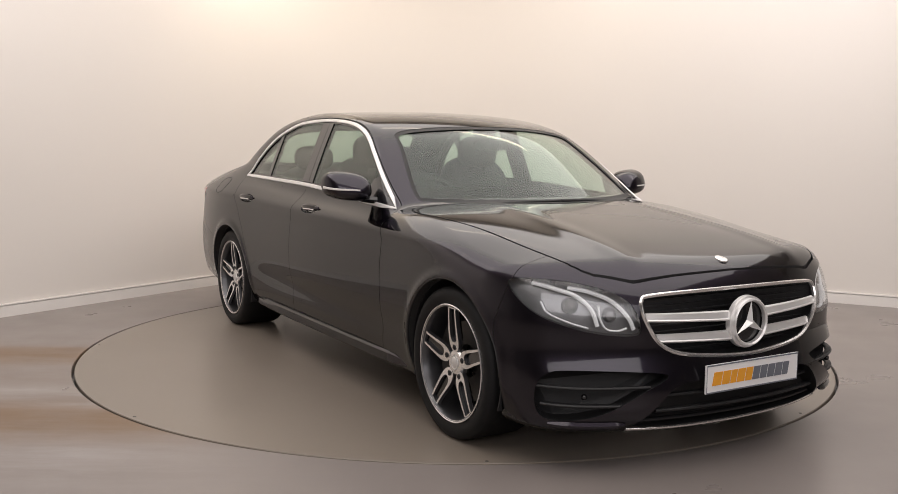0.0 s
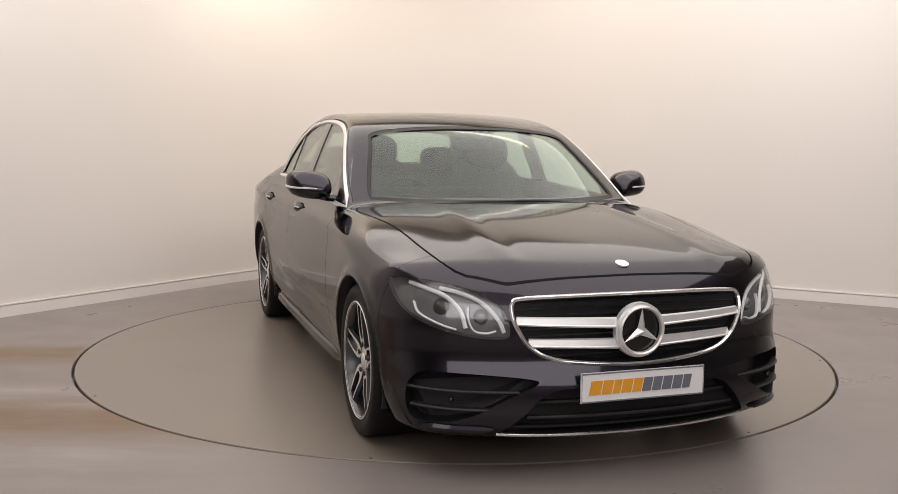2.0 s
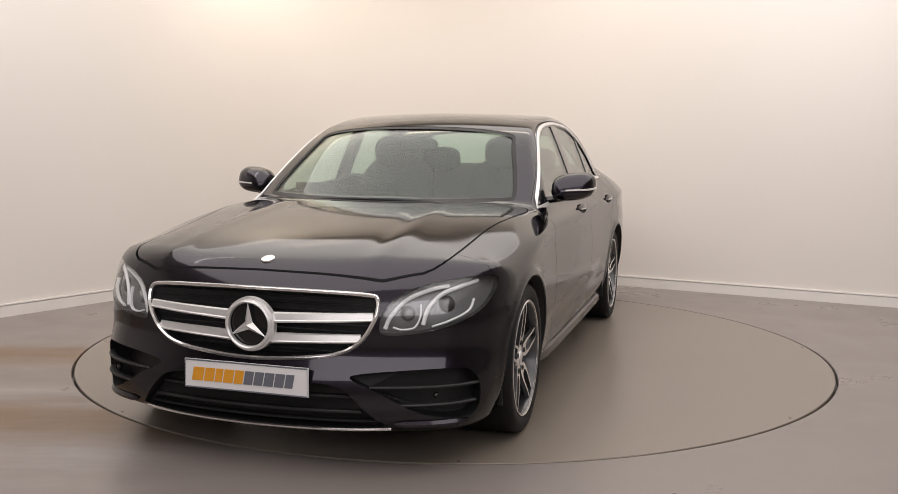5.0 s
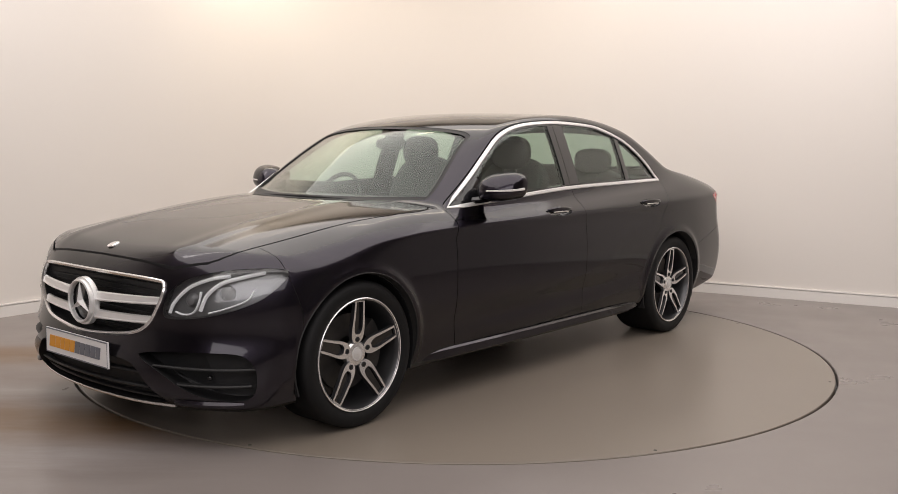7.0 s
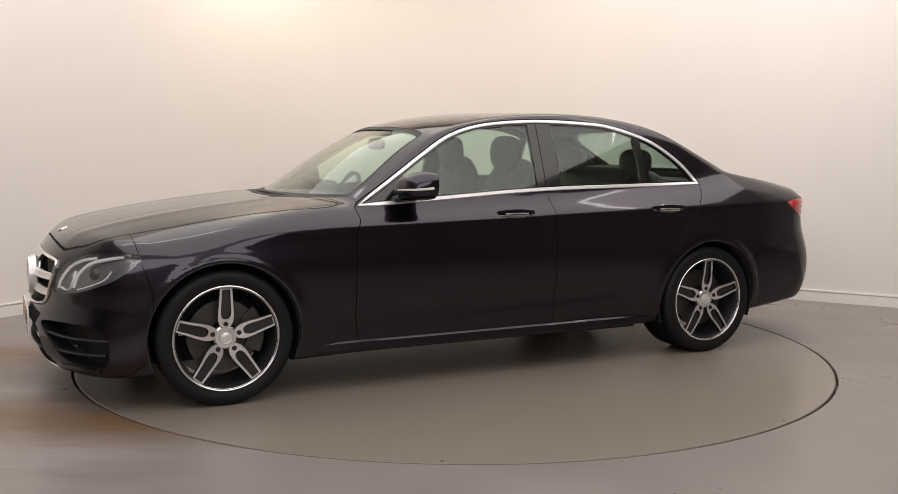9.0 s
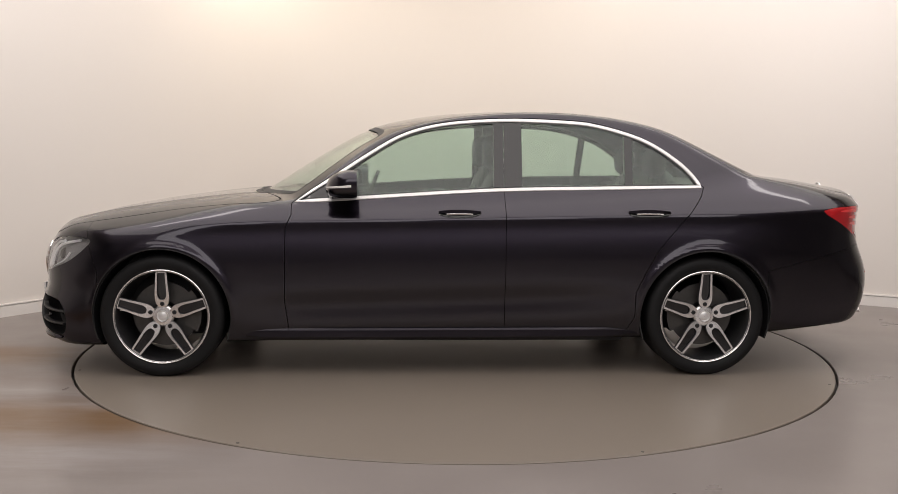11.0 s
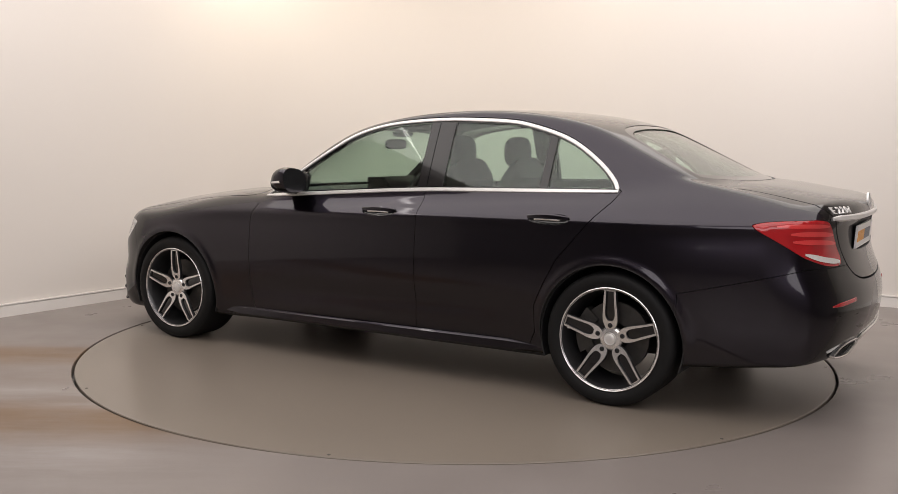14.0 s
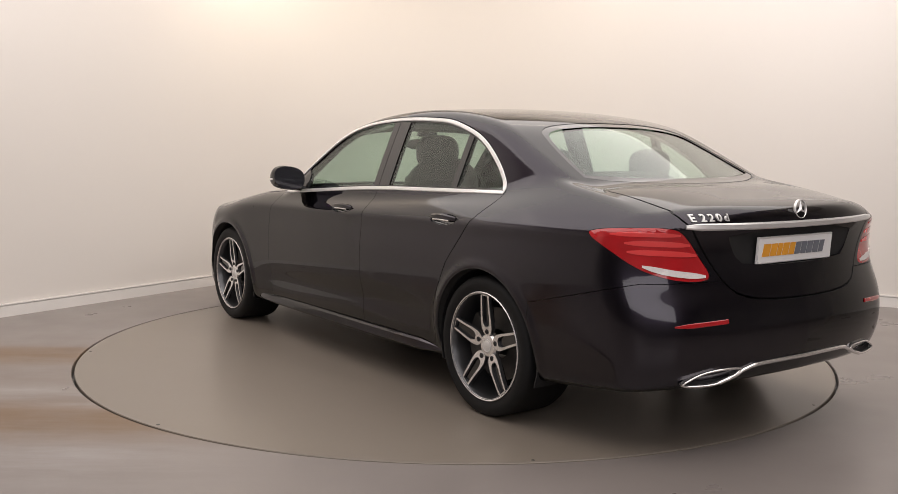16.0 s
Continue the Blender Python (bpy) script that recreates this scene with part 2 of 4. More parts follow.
def sweep(path, normals, width, height, closed=False, round_=0.3, taper=None):
    """A bar of rounded section along a path, its height along the normals."""
    p, nrm = np.array(path, float), np.array(normals, float)
    n = len(p)
    t = np.roll(p, -1, 0) - np.roll(p, 1, 0)
    if not closed:
        t[0], t[-1] = p[1] - p[0], p[-1] - p[-2]
    t /= np.maximum(np.linalg.norm(t, axis=1, keepdims=True), 1e-9)
    nrm = nrm - (nrm * t).sum(1, keepdims=True) * t
    nrm /= np.linalg.norm(nrm, axis=1, keepdims=True)
    side = np.cross(t, nrm)
    w, h = width / 2, height / 2
    c = min(w, h) * round_ * 2
    sec = [(w, -h + c), (w, h - c), (w - c, h), (-w + c, h), (-w, h - c), (-w, -h + c), (-w + c, -h), (w - c, -h)]
    m = len(sec)
    k = np.ones(n) if taper is None else np.array(taper, float)
    v = np.stack([p + side * (a * k)[:, None] + nrm * (b * k)[:, None] for a, b in sec], 1).reshape(-1, 3)
    f = []
    for i in range(n if closed else n - 1):
        j = (i + 1) % n
        for q in range(m):
            r = (q + 1) % m
            f.append((i * m + q, i * m + r, j * m + r, j * m + q))
    if not closed:
        f += [tuple(range(m))[::-1], tuple(range((n - 1) * m, n * m))]
    return v, f


def lathe(profile, turns=64, closed=True):
    """A ring round the y axis from a profile of (radius, y)."""
    n, v, f = len(profile), [], []
    for i in range(turns):
        a = 2 * math.pi * i / turns
        v += [(r * math.cos(a), y, r * math.sin(a)) for r, y in profile]
    for i in range(turns):
        j = (i + 1) % turns
        for k in range(n if closed else n - 1):
            q = (k + 1) % n
            f.append((i * n + k, i * n + q, j * n + q, j * n + k))
    return np.array(v), f


def join(*pieces):
    v, f, base = [], [], 0
    for pv, pf in pieces:
        v.append(np.asarray(pv, float))
        f += [tuple(i + base for i in q) for q in pf]
        base += len(pv)
    return np.concatenate(v), f


def mirrored(vf):
    v, f = vf
    return np.asarray(v) * (1, -1, 1), [tuple(q)[::-1] for q in f]


def box(lo, hi):
    x0, y0, z0 = lo
    x1, y1, z1 = hi
    v = [(x0, y0, z0), (x1, y0, z0), (x1, y1, z0), (x0, y1, z0), (x0, y0, z1), (x1, y0, z1), (x1, y1, z1), (x0, y1, z1)]
    return np.array(v, float), [(3, 2, 1, 0), (4, 5, 6, 7), (0, 1, 5, 4), (1, 2, 6, 5), (2, 3, 7, 6), (3, 0, 4, 7)]


def blob(centre, half, power=4.0, step=0.012, bend=None):
    """A rounded solid: a box whose edges are as soft as power is low."""
    c, h = np.array(centre, float), np.array(half, float)

    def field(x, y, z):
        if bend:
            x, y, z = bend(x, y, z)
        a = np.abs((x - c[0]) / h[0]) ** power + np.abs((y - c[1]) / h[1]) ** power + np.abs((z - c[2]) / h[2]) ** power
        return (np.maximum(a, 1e-9) ** (1 / power) - 1) * h.min()
    pad = 2.5 * step + (0.06 if bend else 0)
    return net(field, c - h - pad, c + h + pad, step)


def part(name, vf, material, parent, label="", kind="", smooth=35):
    """One mesh under a thing or under a part."""
    if isinstance(vf, tuple):
        me = mesh_of(name, vf[0], vf[1])
        bm = bmesh.new()
        bm.from_mesh(me)
        bmesh.ops.recalc_face_normals(bm, faces=bm.faces[:])
        bm.to_mesh(me)
        bm.free()
    else:
        me = vf
        me.name = name
    if material:
        me.materials.clear()
        me.materials.append(material)
    me.polygons.foreach_set("use_smooth", [True] * len(me.polygons))
    me.set_sharp_from_angle(angle=radians(smooth))
    ob = new(name, me)
    ob.parent = parent
    return tagged(ob, label=label, kind=kind)


def polish(me, outer, inner, field=None, depth=0.004):
    """Paints outer on the faces on the skin and inner on those under it, and gives the skin its true normals."""
    f = field or skin
    n = len(me.polygons)
    mid = np.empty(n * 3)
    me.polygons.foreach_get("center", mid)
    mid = mid.reshape(-1, 3)
    # a dark inner finish also puts shade into shut lines and recesses
    deep = f(*mid.T) < -depth
    me.materials.clear()
    me.materials.append(outer)
    me.materials.append(inner)
    me.polygons.foreach_set("material_index", deep.astype(np.int32))
    me.polygons.foreach_set("use_smooth", np.ones(n, bool))
    co = np.empty(len(me.vertices) * 3)
    me.vertices.foreach_get("co", co)
    co = co.reshape(-1, 3)
    g = gradient(f, co)
    g /= np.maximum(np.linalg.norm(g, axis=1, keepdims=True), 1e-9)
    lv = np.empty(len(me.loops), np.int32)
    me.loops.foreach_get("vertex_index", lv)
    tot = np.empty(n, np.int32)
    me.polygons.foreach_get("loop_total", tot)
    owner = np.repeat(np.arange(n), tot)
    pn = np.empty(n * 3)
    me.polygons.foreach_get("normal", pn)
    pn = pn.reshape(-1, 3)
    ln = np.where(deep[owner][:, None], pn[owner], g[lv])
    flip = (ln * pn[owner]).sum(1) < 0.3
    ln[flip] = pn[owner][flip]
    me.normals_split_custom_set([tuple(q) for q in ln])
    return me


def panel(name, me, parent, outer, inner, label=""):
    polish(me, outer, inner)
    me.name = name
    ob = new(name, me)
    ob.parent = parent
    return tagged(ob, label=label)


# ---------------------------------------------------------------- materials
def surface(name, colour, rough=0.5, metal=0.0, coat=0.0, spec=0.5, vary=0.0, scale=4.0, bump=0.0, bump_scale=60.0, rough_vary=0.0, coat_rough=0.03, edge=1.0):
    m = bpy.data.materials.new(name)
    m.use_nodes = True
    nt = m.node_tree
    b = nt.nodes["Principled BSDF"]
    b.inputs["Base Color"].default_value = (*colour, 1)
    b.inputs["Roughness"].default_value = rough
    b.inputs["Metallic"].default_value = metal
    b.inputs["Coat Weight"].default_value = coat
    b.inputs["Coat Roughness"].default_value = coat_rough
    b.inputs["Specular IOR Level"].default_value = spec
    b.inputs["Specular Tint"].default_value = (edge, edge, edge, 1)
    if vary or rough_vary or bump:
        co = nt.nodes.new("ShaderNodeTexCoord")
    if vary or rough_vary:
        no = nt.nodes.new("ShaderNodeTexNoise")
        no.inputs["Scale"].default_value = scale
        no.inputs["Detail"].default_value = 6
        nt.links.new(co.outputs["Object"], no.inputs["Vector"])
    if vary:
        mix = nt.nodes.new("ShaderNodeMix")
        mix.data_type = "RGBA"
        mix.inputs[6].default_value = (*[c * (1 - vary) for c in colour], 1)
        mix.inputs[7].default_value = (*[min(1, c * (1 + vary)) for c in colour], 1)
        nt.links.new(no.outputs["Fac"], mix.inputs[0])
        nt.links.new(mix.outputs[2], b.inputs["Base Color"])
    if rough_vary:
        mr = nt.nodes.new("ShaderNodeMapRange")
        mr.inputs["From Min"].default_value, mr.inputs["From Max"].default_value = 0.3, 0.7
        mr.inputs["To Min"].default_value, mr.inputs["To Max"].default_value = max(0, rough - rough_vary), rough + rough_vary
        nt.links.new(no.outputs["Fac"], mr.inputs["Value"])
        nt.links.new(mr.outputs["Result"], b.inputs["Roughness"])
    if bump:
        nb = nt.nodes.new("ShaderNodeTexNoise")
        nb.inputs["Scale"].default_value = bump_scale
        nb.inputs["Detail"].default_value = 3
        bp = nt.nodes.new("ShaderNodeBump")
        bp.inputs["Strength"].default_value = bump
        bp.inputs["Distance"].default_value = 0.002
        nt.links.new(co.outputs["Object"], nb.inputs["Vector"])
        nt.links.new(nb.outputs["Fac"], bp.inputs["Height"])
        nt.links.new(bp.outputs["Normal"], b.inputs["Normal"])
    return m


def clear(name, colour, rough=0.0, mirror=1.0):
    """Thin glass: tinted see-through with a Fresnel gloss."""
    m = bpy.data.materials.new(name)
    m.use_nodes = True
    nt = m.node_tree
    nt.nodes.remove(nt.nodes["Principled BSDF"])
    tr, gl, lw, mx = (nt.nodes.new(k) for k in ("ShaderNodeBsdfTransparent", "ShaderNodeBsdfGlossy", "ShaderNodeLayerWeight", "ShaderNodeMixShader"))
    tr.inputs["Color"].default_value = (*colour, 1)
    gl.inputs["Color"].default_value = (mirror, mirror, mirror, 1)
    gl.inputs["Roughness"].default_value = rough
    lw.inputs["Blend"].default_value = 0.5
    pw, ml = nt.nodes.new("ShaderNodeMath"), nt.nodes.new("ShaderNodeMath")
    pw.operation, ml.operation = "POWER", "MULTIPLY_ADD"
    pw.inputs[1].default_value = 5.0
    ml.inputs[1].default_value, ml.inputs[2].default_value = 0.85, 0.045
    nt.links.new(lw.outputs["Facing"], pw.inputs[0])
    nt.links.new(pw.outputs[0], ml.inputs[0])
    nt.links.new(ml.outputs[0], mx.inputs[0])
    nt.links.new(tr.outputs[0], mx.inputs[1])
    nt.links.new(gl.outputs[0], mx.inputs[2])
    nt.links.new(mx.outputs[0], nt.nodes["Material Output"].inputs["Surface"])
    return m


PAINT = surface("car_paint", (0.025, 0.021, 0.0305), 0.29, 1.0, 1.0, vary=0.3, scale=900.0, coat_rough=0.06, edge=0.1)
BLACK = surface("black_plastic", (0.012, 0.012, 0.013), 0.55, vary=0.2, scale=40, bump=0.1, bump_scale=600)
GLOSS_BLACK = surface("gloss_black", (0.008, 0.008, 0.009), 0.12, coat=0.5)
RUBBER = surface("rubber", (0.012, 0.012, 0.012), 0.6, vary=0.3, scale=12, bump=0.15, bump_scale=300)
TYRE = surface("tyre_rubber", (0.008, 0.008, 0.0085), 0.6, spec=0.25, vary=0.3, scale=9, bump=0.25, bump_scale=160)
CHROME = surface("chrome", (0.90, 0.89, 0.88), 0.16, 0.9, rough_vary=0.04, scale=30)
SILVER = surface("satin_silver", (0.82, 0.81, 0.80), 0.32, 0.55, vary=0.06, scale=25)
ALLOY = surface("machined_alloy", (0.90, 0.89, 0.88), 0.26, 0.85, vary=0.03, scale=20)
ALLOY_DARK = surface("dark_alloy", (0.10, 0.10, 0.105), 0.35, 0.8, coat=0.3, vary=0.15, scale=20)
STEEL = surface("brake_steel", (0.10, 0.095, 0.09), 0.5, 0.8, vary=0.25, scale=30)
GLASS = clear("tinted_glass", (0.80, 0.875, 0.83))
LENS = clear("clear_lens", (0.975, 0.98, 0.985))
LAMP_GREY = surface("lamp_housing", (0.24, 0.24, 0.245), 0.3, 0.6, vary=0.2, scale=20)
LAMP_WHITE = surface("lamp_strip", (0.88, 0.89, 0.9), 0.25, 0.0)
RED = surface("red_lens", (0.42, 0.012, 0.016), 0.14, coat=0.8, vary=0.2, scale=14)
RED_LIGHT = surface("red_lens_strip", (0.75, 0.06, 0.06), 0.2, coat=0.8)
WHITE_LENS = surface("white_lens", (0.75, 0.72, 0.70), 0.15, coat=0.6, vary=0.15, scale=120)
PLATE = surface("plate_white", (0.86, 0.85, 0.85), 0.35, coat=0.2, vary=0.03, scale=10)
ORANGE = surface("orange_print", (0.82, 0.36, 0.03), 0.4, vary=0.1, scale=30)
GREY_PRINT = surface("grey_print", (0.16, 0.17, 0.2), 0.4, vary=0.1, scale=30)
SEAT = surface("seat_leather", (0.022, 0.021, 0.021), 0.5, vary=0.25, scale=14, bump=0.2, bump_scale=220)
TRIM = surface("cabin_trim", (0.03, 0.029, 0.028), 0.6, vary=0.2, scale=14, bump=0.15, bump_scale=400)
LINING = surface("roof_lining", (0.16, 0.15, 0.14), 0.9, vary=0.1, scale=60)
MIRROR = surface("mirror_glass", (0.85, 0.87, 0.88), 0.02, 1.0)


# ---------------------------------------------------------------- the room
WALL = surface("wall_paint", (0.70, 0.66, 0.62), 0.7, vary=0.02, scale=1.2, bump=0.05, bump_scale=90)
SKIRT = surface("skirting_paint", (0.75, 0.72, 0.69), 0.45, vary=0.03, scale=6)
DARK = surface("dark_wall", (0.30, 0.285, 0.28), 0.8, vary=0.2, scale=1)
CEIL = surface("ceiling_paint", (0.55, 0.52, 0.49), 0.85, vary=0.05, scale=1)
CONCRETE = surface("floor_paint", (0.212, 0.186, 0.174), 0.33, vary=0.06, scale=1.5, rough_vary=0.08, bump=0.03, bump_scale=70)


def stain(mat):
    """Rusty streaks and pale scuffs on the worn side of the floor."""
    nt = mat.node_tree
    b = nt.nodes["Principled BSDF"]
    base = b.inputs["Base Color"].links[0].from_socket
    co = nt.nodes.new("ShaderNodeTexCoord")

    def streaks(scale, stretch, detail, low, high):
        mp, no, mr = nt.nodes.new("ShaderNodeMapping"), nt.nodes.new("ShaderNodeTexNoise"), nt.nodes.new("ShaderNodeMapRange")
        mp.inputs["Rotation"].default_value = (0, 0, radians(-6))
        mp.inputs["Scale"].default_value = stretch
        no.inputs["Scale"].default_value, no.inputs["Detail"].default_value, no.inputs["Roughness"].default_value = scale, detail, 0.65
        mr.inputs["From Min"].default_value, mr.inputs["From Max"].default_value = low, high
        nt.links.new(co.outputs["Object"], mp.inputs["Vector"])
        nt.links.new(mp.outputs["Vector"], no.inputs["Vector"])
        nt.links.new(no.outputs["Fac"], mr.inputs["Value"])
        return mr.outputs["Result"]

    def times(a, c):
        n = nt.nodes.new("ShaderNodeMath")
        n.operation = "MULTIPLY"
        nt.links.new(a, n.inputs[0])
        nt.links.new(c, n.inputs[1]) if not isinstance(c, float) else None
        if isinstance(c, float):
            n.inputs[1].default_value = c
        return n.outputs[0]

    def blend(under, colour, amount):
        mix = nt.nodes.new("ShaderNodeMix")
        mix.data_type = "RGBA"
        mix.inputs[7].default_value = (*colour, 1)
        nt.links.new(under, mix.inputs[6])
        nt.links.new(amount, mix.inputs[0])
        return mix.outputs[2]
    sep, side = nt.nodes.new("ShaderNodeSeparateXYZ"), nt.nodes.new("ShaderNodeMapRange")
    nt.links.new(co.outputs["Object"], sep.inputs[0])
    side.inputs["From Min"].default_value, side.inputs["From Max"].default_value = -0.6, -1.5
    nt.links.new(sep.outputs["X"], side.inputs["Value"])

    def band(at, wide):
        """A soft strip of floor across the room, about y = at."""
        d, q = nt.nodes.new("ShaderNodeMath"), nt.nodes.new("ShaderNodeMapRange")
        d.operation = "SUBTRACT"
        d.inputs[1].default_value = at
        e = nt.nodes.new("ShaderNodeMath")
        e.operation = "ABSOLUTE"
        nt.links.new(sep.outputs["Y"], d.inputs[0])
        nt.links.new(d.outputs[0], e.inputs[0])
        q.interpolation_type = "SMOOTHSTEP"
        q.inputs["From Min"].default_value, q.inputs["From Max"].default_value = wide, wide * 0.15
        nt.links.new(e.outputs[0], q.inputs["Value"])
        return q.outputs["Result"]

    def plus(a, c):
        n = nt.nodes.new("ShaderNodeMath")
        n.operation, n.use_clamp = "ADD", True
        nt.links.new(a, n.inputs[0])
        nt.links.new(c, n.inputs[1])
        return n.outputs[0]
    lanes = plus(plus(band(-0.42, 0.34), band(-1.72, 0.42)), times(band(-1.1, 1.6), 0.25))
    rust = times(times(times(streaks(1.3, (0.5, 2.4, 1), 7, 0.15, 0.5), lanes), side.outputs["Result"]), 0.95)
    scuffs = plus(plus(band(-1.33, 0.26), band(-2.25, 0.4)), times(band(-0.9, 1.6), 0.4))
    pale = times(times(times(streaks(1.9, (0.6, 2.6, 1), 9, 0.38, 0.64), scuffs), side.outputs["Result"]), 0.42)
    out = blend(blend(base, (0.15, 0.082, 0.032), rust), (0.38, 0.36, 0.36), pale)
    nt.links.new(out, b.inputs["Base Color"])


stain(CONCRETE)
STEEL_DISC = surface("disc_paint", (0.212, 0.181, 0.150), 0.30, vary=0.04, scale=1.2, rough_vary=0.02, bump=0.02, bump_scale=70)

A, B, C, D = Vector((-3.25, 0.70)), Vector((-2.1, 2.42)), Vector((0.6, 3.1)), Vector((3.5, 1.6))
CORNER = Vector((-1.09, 3.98))
LINE = [A + (A - B) * 3.2] + [A] + [B * (1 - s) ** 2 + CORNER * 2 * s * (1 - s) + C * s * s for s in [i / 24 for i in range(25)]] + [D, D + (D - C) * 1.6]
HEIGHT = 3.5


def ribbon(line, z0, z1, front, back):
    """A wall of some thickness along a line in plan; front and back are set off to the room's side."""
    p = np.array([(q[0], q[1]) for q in line])
    t = np.gradient(p, axis=0)
    t /= np.linalg.norm(t, axis=1, keepdims=True)
    n = np.stack([t[:, 1], -t[:, 0]], 1)
    a, b = p + n * front, p + n * back
    m = len(p)
    v = [(x, y, z) for q, z in ((a, z0), (a, z1), (b, z1), (b, z0)) for x, y in q]
    f = []
    for i in range(m - 1):
        for k in range(4):
            j = (k + 1) % 4
            f.append((k * m + i, j * m + i, j * m + i + 1, k * m + i + 1))
    f += [(0, 3 * m, 2 * m, m), (m - 1, 2 * m - 1, 3 * m - 1, 4 * m - 1)]
    return np.array(v), f


def setting(name, vf, material, label, smooth=35):
    ob = part(name, vf, material, None, label, "structure", smooth)
    return ob


setting("wall_back", ribbon(LINE, -0.3, HEIGHT, 0.0, -0.15), WALL, "smooth cream painted studio wall with a rounded corner")
setting("baseboard", join(ribbon(LINE, -0.02, 0.078, 0.020, 0.001), ribbon(LINE, 0.084, 0.093, 0.022, 0.001), ribbon(LINE, 0.078, 0.084, 0.010, 0.001)), SKIRT, "painted skirting board along the wall")
n = 192
ring = [(math.cos(2 * math.pi * i / n), math.sin(2 * math.pi * i / n)) for i in range(n)]
v = [(x * r, y * r, z) for r, z in ((DISC_R + 0.007, -0.05), (DISC_R + 0.007, -0.004), (DISC_R + 0.010, 0.0), (4.0, 0.0), (12.0, 0.0)) for x, y in ring]
f = [(k * n + i, (k + 1) * n + i, (k + 1) * n + (i + 1) % n, k * n + (i + 1) % n) for k in range(4) for i in range(n)]
setting("floor", (np.array(v), f), CONCRETE, "worn grey painted concrete floor with rusty stains")
setting("turntable_pit", (np.array([(x * 2.5, y * 2.5, -0.06) for x, y in ring]), [tuple(range(n))]), DARK, "dark pit under the turntable")
v = [(x * r, y * r, z) for r, z in ((DISC_R - 0.007, -0.05), (DISC_R - 0.007, -0.003), (DISC_R - 0.010, 0.0), (DISC_R - 0.05, 0.0), (1.2, 0.0), (0.02, 0.0)) for x, y in ring]
f = [(k * n + i, (k + 1) * n + i, (k + 1) * n + (i + 1) % n, k * n + (i + 1) % n) for k in range(5) for i in range(n)]
f = [q[::-1] for q in f] + [tuple(range(5 * n, 6 * n))]
disc = new("turntable")
tagged(disc, "large flat grey painted car turntable flush with the floor", "turntable")
part("plate_disc", (np.array(v), f), STEEL_DISC, disc, "flat round grey turning plate")
for k in range(8):
    a = k * math.pi / 4 + 0.3
    b = lathe([(0.001, 0.0012), (0.007, 0.0012), (0.008, 0.0)], 10, False)
    part("bolt_head", (b[0] @ np.array(Matrix.Rotation(math.pi / 2, 3, "X")).T + ((DISC_R - 0.035) * math.cos(a), (DISC_R - 0.035) * math.sin(a), 0.0), b[1]), STEEL, disc)
end_l, end_r = LINE[0], LINE[-1]
# unseen wall added to close the room and keep the car's reflections dark
setting("added_rear_wall", ribbon([end_r, Vector((7.5, -8.5)), Vector((-7.5, -8.5)), end_l], -0.3, HEIGHT, 0.0, -0.15), DARK, "unseen dark wall added behind the camera")
setting("ceiling", box((-12, -10, HEIGHT), (12, 8, HEIGHT + 0.1)), CEIL, "plain grey ceiling")

# ---------------------------------------------------------------- the car
AXLE, HUB_Z, HUB_Y = 1.468, 0.325, 0.885
car = new("saloon_car")
tagged(car, "dark blue-black metallic four-door saloon car parked on the turntable", "car")

WINDOWS = through_points([(0.765, 0.936), (0.499, 1.113), (0.373, 1.195), (0.216, 1.287), (0.054, 1.342), (-0.142, 1.372), (-0.424, 1.386),
                          (-0.752, 1.376), (-0.908, 1.355), (-1.094, 1.303), (-1.217, 1.246), (-1.339, 1.161), (-1.414, 1.088), (-1.452, 1.03)], 4)
SILL = through_points([(-1.452, 1.03), (-0.93, 1.019), (-0.31, 1.004), (0.34, 0.964), (0.765, 0.936)], 4)
WINDOW_LINE = np.concatenate([WINDOWS[:-1], SILL[:-1]])
SCREEN = cut_corners([(-0.655, 0.962), (0.655, 0.962), (0.69, 0.985), (0.645, 1.12), (0.59, 1.25), (0.57, 1.318), (0.30, 1.346), (0, 1.352), (-0.30, 1.346),
                      (-0.57, 1.318), (-0.59, 1.25), (-0.645, 1.12), (-0.69, 0.985)], 2)
BACKLIGHT = cut_corners([(-0.60, 1.082), (0.60, 1.082), (0.585, 1.15), (0.545, 1.255), (0.49, 1.335), (0.25, 1.362), (0, 1.366), (-0.25, 1.362),
                         (-0.49, 1.335), (-0.545, 1.255), (-0.585, 1.15)], 2)
BONNET = cut_corners([(2.168, 0), (2.164, 0.25), (2.146, 0.47), (2.12, 0.53), (2.03, 0.69), (1.81, 0.705), (1.40, 0.715), (1.13, 0.765), (0.95, 0.79), (0.84, 0.755),
                      (0.90, 0.62), (1.0, 0.40), (1.07, 0.2), (1.085, 0), (1.07, -0.2), (1.0, -0.40), (0.90, -0.62), (0.84, -0.755), (0.95, -0.79), (1.13, -0.765), (1.40, -0.715),
                      (1.81, -0.705), (2.03, -0.69), (2.12, -0.53), (2.146, -0.47), (2.164, -0.25)], 2)
